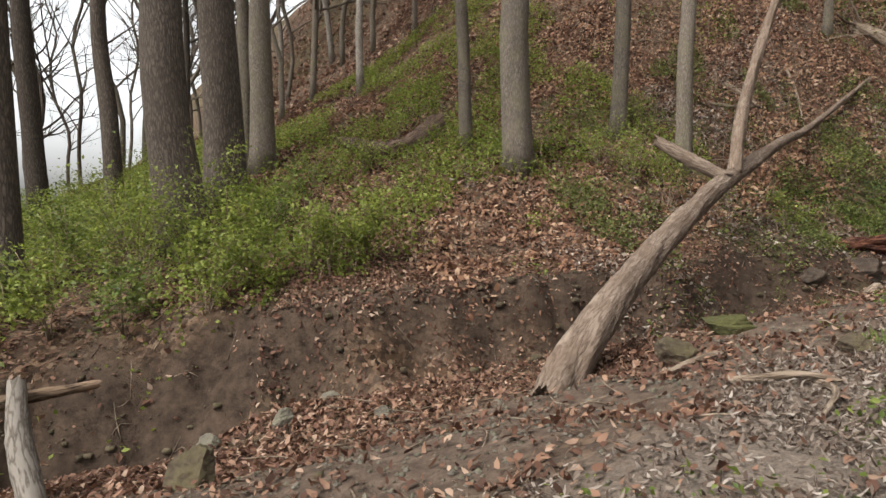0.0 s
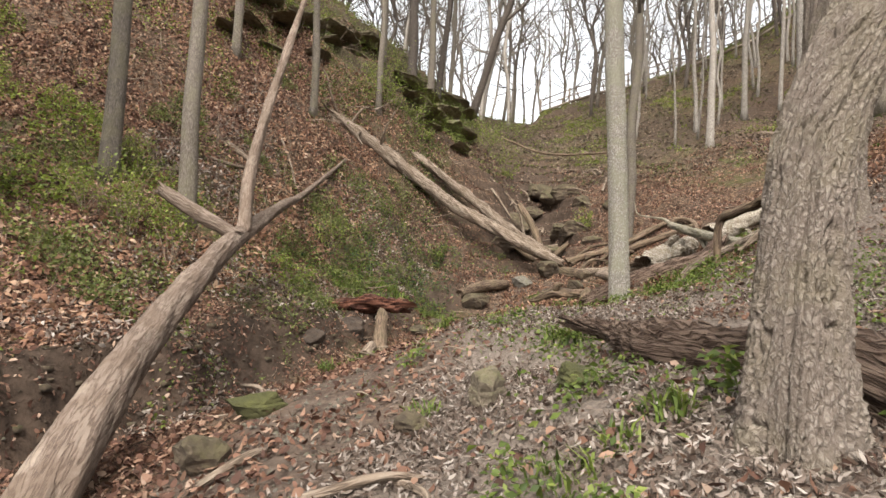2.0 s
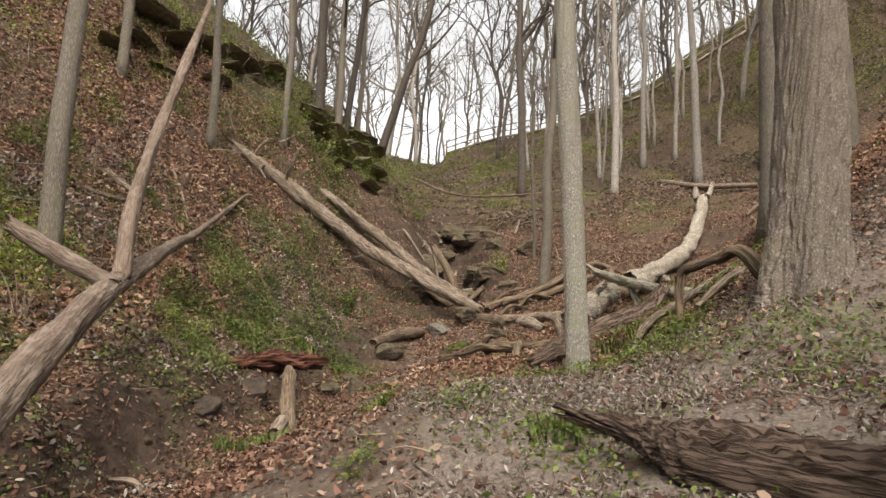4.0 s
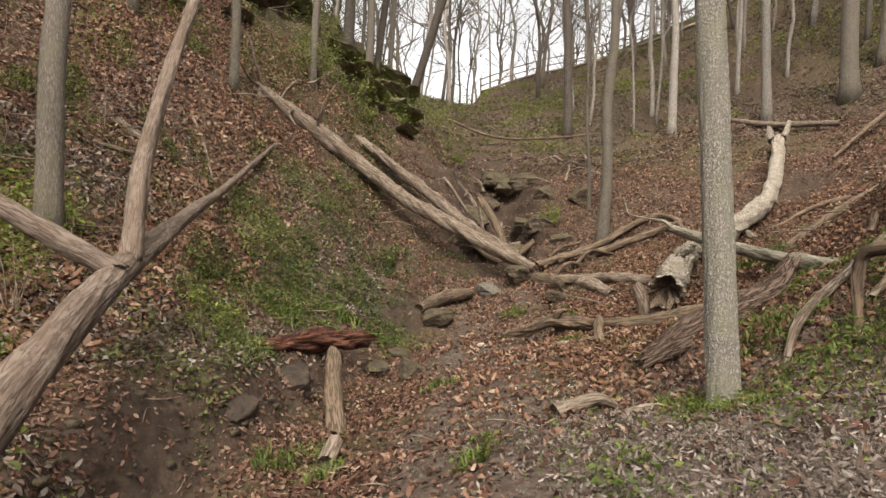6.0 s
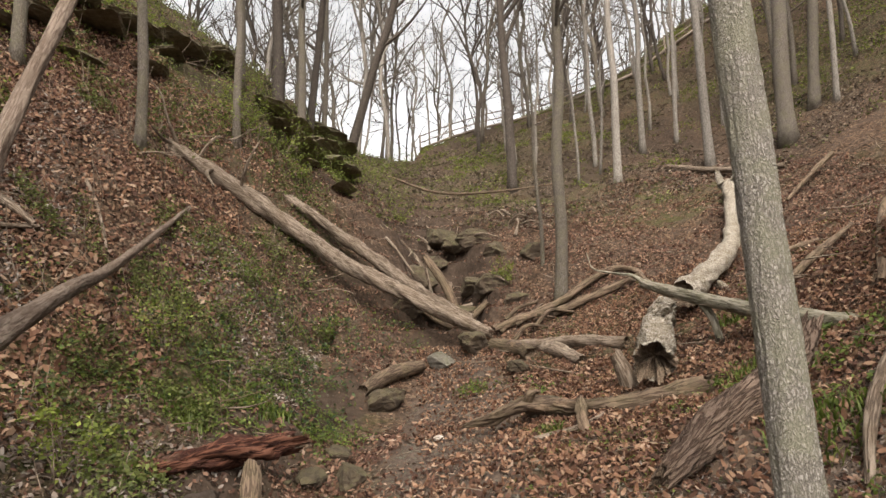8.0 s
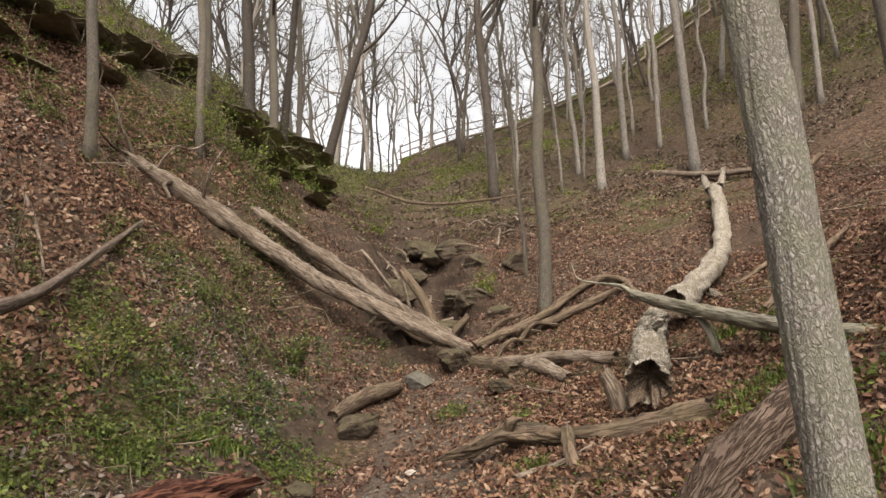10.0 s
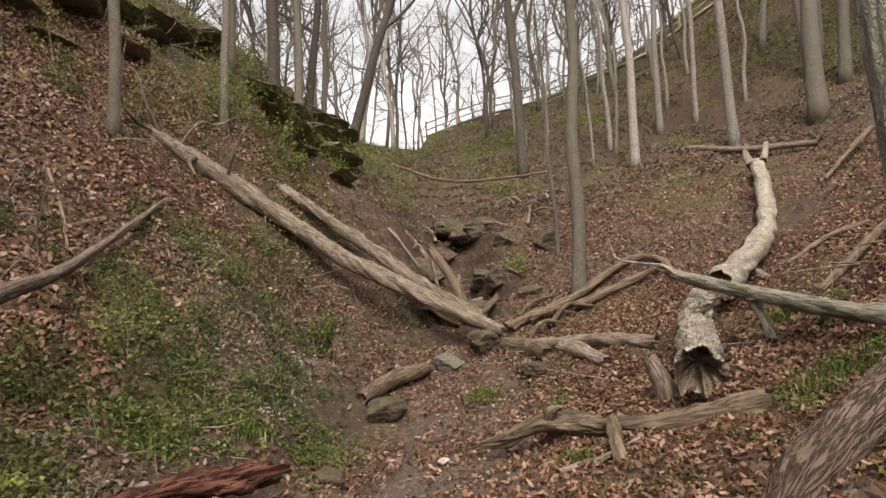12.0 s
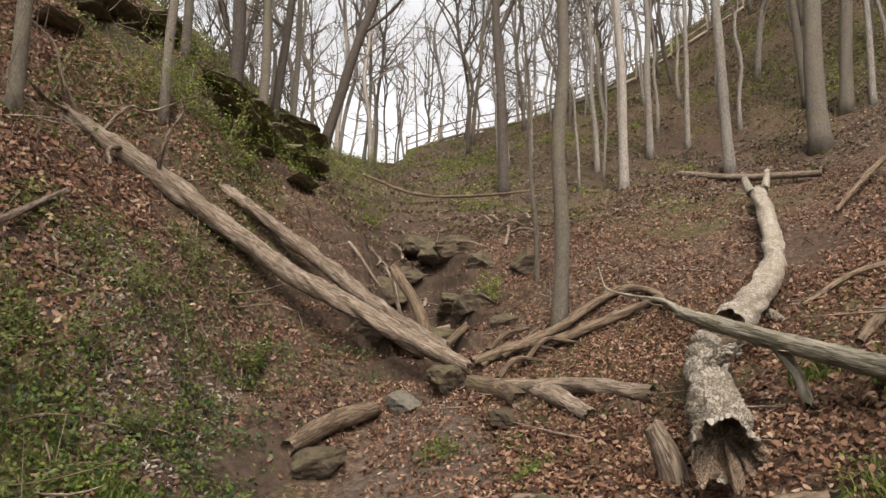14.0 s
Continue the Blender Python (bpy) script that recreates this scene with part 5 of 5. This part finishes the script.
for x, y, r in ((18.4, 20.2, 1.0), (20.4, 19.6, 0.9), (19.5, 18.6, 0.8), (22.0, 20.2, 0.9), (21.5, 22.3, 1.0), (22.9, 22.5, 0.9), (23.6, 20.9, 0.8), (20.5, 18.0, 0.8), (25.7, 20.2, 1.0), (17.2, 19.1, 0.9), (21.2, 18.9, 0.7)):
    plant_patch("ledge_plants", "yellow-green plants growing over the mossy rock ledges", x, y, r * 1.4, YELLOW_LEAF, int(260 + 400 * r * r), 0.055, 0.8)
for x, y, r in ((5.0, 12.1, 0.5), (7.4, 12.06, 0.5), (10.97, 12.82, 0.5), (11.4, 13.9, 0.6), (9.74, 13.7, 0.7), (12.9, 13.7, 0.5), (14.3, 14.7, 0.6), (11.45, 14.8, 0.6), (14.9, 14.7, 0.6), (8.7, 4.6, 0.4), (12.8, 6.0, 0.4), (10.3, 13.0, 0.5), (12.3, 14.5, 0.7), (13.05, 14.4, 0.6), (13.9, 15.6, 0.6), (9.2, 14.6, 0.6)):
    plant_patch("ground_plants", "low green seedlings spreading over dry leaves on the slope", x, y, r * 1.5, GREEN_LEAF, int(150 + 520 * r * r), 0.05, 0.2)


def grass_tuft(x, y, r, n, high, label="tuft of fresh green grass among dry leaves"):
    """Bent blades, each a narrow strip of two steps and a tip."""
    a, k = RNG.uniform(0, 6.283, n), r * np.sqrt(RNG.rand(n))
    base = on_ground(x + np.cos(a) * k, y + np.sin(a) * k, -0.01)
    h = high * RNG.uniform(0.4, 1.2, n)
    b = RNG.uniform(0, 6.283, n)
    out = np.c_[np.cos(b), np.sin(b), np.zeros(n)]
    side = np.c_[-np.sin(b), np.cos(b), np.zeros(n)] * (0.03 * high + 0.003)
    mid = base + out * (h * 0.22)[:, None] + np.c_[np.zeros((n, 2)), h * 0.6]
    tip = base + out * (h * RNG.uniform(0.5, 1.0, n))[:, None] + np.c_[np.zeros((n, 2)), h * RNG.uniform(0.5, 1.0, n)]
    v = np.stack([base - side, base + side, mid + side, mid - side, tip], 1).reshape(-1, 3)
    i = np.arange(n) * 5
    f = np.vstack([np.c_[i, i + 1, i + 2], np.c_[i, i + 2, i + 3], np.c_[i + 3, i + 2, i + 4]])
    tagged(mesh_ob("grass_tuft", v, f, GREEN_LEAF), label, "grass", "grass tufts")


for x, y, r, n, h in ((5.83, 4.57, 0.22, 130, 0.16), (9.94, 5.25, 0.4, 200, 0.2), (4.23, 4.72, 0.1, 50, 0.12), (3.62, 3.4, 0.14, 50, 0.13), (3.45, 3.25, 0.1, 30, 0.11), (3.93, 3.3, 0.1, 40, 0.12), (8.75, 5.75, 0.3, 160, 0.16), (8.4, 5.3, 0.4, 340, 0.13), (9.06, 4.65, 0.3, 200, 0.14), (9.6, 4.4, 0.3, 200, 0.14),
                      (6.54, 6.6, 0.13, 70, 0.14), (9.47, 8.78, 0.25, 110, 0.18), (6.93, 8.27, 0.2, 90, 0.18), (11.7, 8.0, 0.2, 120, 0.16), (13.1, 5.8, 0.4, 300, 0.15), (13.2, 5.4, 0.4, 300, 0.15), (15.7, 6.1, 0.3, 140, 0.25), (10.44, 12.72, 0.35, 170, 0.25), (11.74, 12.54, 0.4, 190, 0.25), (7.6, 9.6, 0.25, 110, 0.2), (4.2, 3.2, 0.12, 60, 0.15)):
    grass_tuft(x, y, r, n, h)
plant_patch("ground_plants", "broad-leaved bright green plant beside the oak", 4.47, 3.05, 0.13, GREEN_LEAF, 90, 0.06, 0.2)


def scatter(n, s0, s1, d0, d1, keep):
    s, d = RNG.uniform(s0, s1, n), RNG.uniform(d0, d1, n)
    x, y = to_xy(s, d)
    ok = RNG.rand(n) < keep(s, d, x, y)
    return x[ok], y[ok]


def litter(name, label, mat, x, y, size, tilt=0.35, lift=0.02, aspect=0.6, near=False):
    v, f = (curled_leaves if near else leaf_cloud)(on_ground(x, y, 0.004 + lift * RNG.rand(len(x))), size, ground_normal(x, y), tilt, aspect, 0.5)
    tagged(mesh_ob(name, v, f, mat), label, "leaves", kind="stuff")


def clumps(x, y):
    return smooth(0.55 + 0.9 * vnoise(x * 0.9 + 11, y * 0.9) + 0.5 * vnoise(x * 3.1, y * 3.1))


def pale_zone(s, d):
    return smooth((s - 1.5) / 2) * smooth((12.5 - s) / 4) * smooth((2.6 - d) / 1.0)


def bare(s, d, x, y):
    p, b, g = masks(x, y)
    hollow = smooth((1.9 - np.hypot(x + 2.0, y - 7.3)) / 0.5)
    return (1 - 0.6 * p) * (1 - 0.5 * b) * (1 - 0.85 * hollow)


x, y = scatter(190000, 1, 15, -5, 9, lambda s, d, x, y: (0.25 + 0.75 * clumps(x, y)) * bare(s, d, x, y) * (1 - 0.75 * pale_zone(s, d)))
litter("dry_leaves", "russet and tan dry leaves covering the ground", DRY_LEAF, x, y, 0.06, 0.5, 0.03, 0.5, True)
x, y = scatter(380000, 1, 14, -5, 3.4, lambda s, d, x, y: (0.06 + 0.94 * clumps(x + 30, y)) * bare(s, d, x, y) * pale_zone(s, d))
litter("bleached_leaves", "bleached curled leaves and grass covering the ground", PALE_LEAF, x, y, 0.042, 0.65, 0.035, 0.3, True)
x, y = scatter(95000, 9.5, 22, -8, 2.5, lambda s, d, x, y: (0.2 + 0.8 * clumps(x, y + 14)) * bare(s, d, x, y) * smooth((s - 9.5) / 2))
litter("dry_leaves", "thick curled tan leaves on the hillside by the logs", TAN_LEAF, x, y, 0.07, 0.6, 0.05, 0.48, True)
x, y = scatter(34000, 8, 21, 4.5, 10, lambda s, d, x, y: smooth((vnoise(x * 0.6 + 50, y * 0.6) + 0.3) / 0.5) * bare(s, d, x, y))
litter("bleached_leaves", "grey bleached leaves on the shaded slope", PALE_LEAF, x, y, 0.08, 0.5, 0.04, 0.42, True)
x, y = scatter(110000, 15, 30, -11, 12, lambda s, d, x, y: (0.06 + 0.94 * clumps(x, y)) * bare(s, d, x, y))
litter("dry_leaves", "brown dry leaves covering the ravine's slopes", DRY_LEAF, x, y, 0.085, 0.45, 0.04, 0.5, True)
x, y = scatter(90000, 5, 24, 9, 24, lambda s, d, x, y: 0.2 + 0.8 * clumps(x, y))
litter("dry_leaves", "russet dry leaves covering the steep slope", DRY_LEAF, x, y, 0.11, 0.45, 0.05, 0.5)
x, y = scatter(80000, 6, 24, 6.2, 17, lambda s, d, x, y: (0.1 + 0.9 * clumps(x + 5, y + 40)) * bare(s, d, x, y))
litter("dry_leaves", "large russet and tan leaves on the steep slope", TAN_LEAF, x, y, 0.1, 0.5, 0.05, 0.5, True)
x, y = scatter(80000, 27, 46, -26, 14, lambda s, d, x, y: (0.1 + 0.9 * clumps(x, y)) * bare(s, d, x, y))
litter("dry_leaves", "dull brown leaves on the upper hillside", DULL_LEAF, x, y, 0.13, 0.45, 0.06, 0.5)
x, y = scatter(36000, 0, 30, 20, 45, lambda s, d, x, y: 0.2 + 0.8 * clumps(x, y))
litter("dry_leaves", "dry leaves on the far woodland floor", DRY_LEAF, x, y, 0.2, 0.35, 0.06)
x, y = scatter(30000, -14, 5, 5, 20, lambda s, d, x, y: (0.3 + 0.7 * clumps(x, y)) * bare(s, d, x, y))
litter("dry_leaves", "dry leaves along the creek banks", DRY_LEAF, x, y, 0.09)


def undergrowth(name, label, mat, n, s0, s1, d0, d1, leaf, high, cut, shift):
    x, y = scatter(n, s0, s1, d0, d1, lambda s, d, x, y: smooth((vnoise(x * 0.7 + shift, y * 0.7) + 0.6 * vnoise(x * 2.2, y * 2.2 + shift) - cut) / 0.4) * bare(s, d, x, y))
    v, f = leaf_cloud(on_ground(x, y, high * RNG.rand(len(x)) ** 1.5), leaf, None, 0.7)
    tagged(mesh_ob(name, v, f, mat), label, "plants", kind="stuff")


undergrowth("undergrowth", "yellow-green undergrowth on the flat behind the creek", YELLOW_LEAF, 130000, -10, 6.5, 7.6, 22, 0.062, 0.95, -0.4, 5)
undergrowth("undergrowth", "sparse yellow-green plants on the hillside behind the bank", YELLOW_LEAF, 150000, 1, 15, 7.5, 22, 0.07, 0.4, -0.1, 31)
undergrowth("undergrowth", "sparse green seedlings on the leafy slopes", GREEN_LEAF, 60000, 7, 26, 4.8, 12, 0.055, 0.22, 0.4, 9)
undergrowth("undergrowth", "bright green herbs in clumps on the leafy slope", OLIVE_LEAF, 90000, 9, 22, 5.0, 10.5, 0.06, 0.3, 0.22, 77)
undergrowth("undergrowth", "small green sprigs among bleached leaves", GREEN_LEAF, 26000, 2, 14, -4, 2.6, 0.03, 0.09, 0.25, 47)
undergrowth("undergrowth", "green grass and seedlings on the far hillside", OLIVE_LEAF, 45000, 27, 50, -30, 6, 0.11, 0.16, 0.1, 14)
undergrowth("undergrowth", "green plants on the mossy cliff", OLIVE_LEAF, 60000, 21, 40, 5, 18, 0.09, 0.4, -0.1, 17)
undergrowth("undergrowth", "yellow-green plants along the cliff top", YELLOW_LEAF, 26000, 16, 34, 10, 20, 0.08, 0.6, 0.1, 61)
undergrowth("undergrowth", "yellow-green grass on the upper hillside", YELLOW_LEAF, 60000, 31, 52, -30, 2, 0.11, 0.16, 0.05, 88)
undergrowth("undergrowth", "green seedlings under the oaks", GREEN_LEAF, 16000, 3, 22, -9, 1.5, 0.05, 0.1, 0.3, 23)


def twigs(name, label, n, s0, s1, d0, d1, length, radius, upright, mat, keep=None):
    x, y = scatter(n, s0, s1, d0, d1, keep or (lambda s, d, x, y: 0.3 + 0.7 * clumps(x + 9, y)))
    t = Tubes()
    base = on_ground(x, y, 0.015)
    for p in base:
        a = RNG.uniform(0, 6.283)
        k = length * RNG.uniform(0.4, 1.3)
        w = np.array([math.cos(a), math.sin(a), 0]) * (1 - upright) + np.array([0, 0, upright]) * RNG.uniform(0.7, 1.1) + RNG.randn(3) * 0.12
        e = p + w * k
        m = (p + e) / 2 + RNG.randn(3) * 0.06 * k
        for q in (m, e):
            q[2] = max(q[2], float(ground_z(q[0], q[1])) + 0.012)
        t.add([p, m, e], [radius, radius * 0.8, radius * 0.35], 4, 5, seed=RNG.rand())
    tagged(t.make(name, mat), label, "twigs", kind="stuff")


twigs("fallen_twigs", "small fallen twigs strewn over the leaves", 900, 2, 18, -4, 9, 0.35, 0.007, 0.0, TWIG)
twigs("fallen_twigs", "fallen sticks strewn over the slopes", 700, 16, 34, -12, 12, 0.9, 0.016, 0.0, DEAD_WOOD)
twigs("fallen_twigs", "fallen sticks strewn over the red leaf slope", 260, 9, 22, 7, 18, 0.9, 0.016, 0.05, DEAD_WOOD)
twigs("dry_stems", "thin dry brown stems standing behind the creek bank", 520, 4.5, 11, 7.2, 11.5, 0.65, 0.004, 0.85, TWIG)
twigs("dry_stems", "thin dry stems standing on the slopes", 260, 11, 28, 5, 12, 0.8, 0.006, 0.85, TWIG)

twigs("bare_roots", "thin roots hanging from the cut soil bank", 160, -2, 13, 4.5, 8.5, 0.4, 0.007, 0.3, TWIG, lambda s, d, x, y: masks(x, y)[1])
twigs("dry_stems", "bare leaning saplings and sticks on the steep slope", 150, 14, 27, 6, 13, 1.6, 0.011, 0.75, TWIG)
twigs("fallen_twigs", "small sticks and roots on the dark shaded slope", 260, 12, 22, 4.6, 9, 0.7, 0.009, 0.05, BROWN_WOOD)


def pebbles():
    x, y = scatter(26000, 1, 22, 0, 7, lambda s, d, x, y: 0.15 + 0.85 * masks(x, y)[0])
    n = len(x)
    r = 0.008 + 0.022 * RNG.rand(n) ** 3
    base = np.array([(1, 0, 0), (0, 1, 0), (-1, 0, 0), (0, -1, 0), (0, 0, 0.8), (0, 0, -0.6)], float)
    fac = np.array([(0, 1, 4), (1, 2, 4), (2, 3, 4), (3, 0, 4), (1, 0, 5), (2, 1, 5), (3, 2, 5), (0, 3, 5)])
    v = (base[None] * (1 + 0.5 * (RNG.rand(n, 6, 3) - 0.5)) * r[:, None, None] + on_ground(x, y, 0.002)[:, None]).reshape(-1, 3)
    f = (fac[None] + 6 * np.arange(n)[:, None, None]).reshape(-1, 3)
    tagged(mesh_ob("gravel", v, f, GREY_ROCK), "small loose stones on the bare path", "gravel", kind="stuff")


def bank_stones():
    x, y = scatter(5000, -4, 16, 3.2, 9, lambda s, d, x, y: 0.05 + 0.95 * masks(x, y)[1])
    n = len(x)
    r = 0.012 + 0.05 * RNG.rand(n) ** 4
    a = RNG.rand(n, 8, 3) * 0.7 + 0.5
    cube = np.array([(i, j, k) for i in (-1, 1) for j in (-1, 1) for k in (-0.6, 0.6)], float)
    fac = np.array([(0, 1, 3, 2), (4, 6, 7, 5), (0, 4, 5, 1), (2, 3, 7, 6), (0, 2, 6, 4), (1, 5, 7, 3)])
    v = (cube[None] * a * r[:, None, None] + on_ground(x, y, 0.004)[:, None]).reshape(-1, 3)
    tagged(mesh_ob("bank_rubble", v, (fac[None] + 8 * np.arange(n)[:, None, None]).reshape(-1, 4), BROWN_ROCK), "dark broken stones in the cut soil bank", "rubble", kind="stuff")


pebbles()
bank_stones()
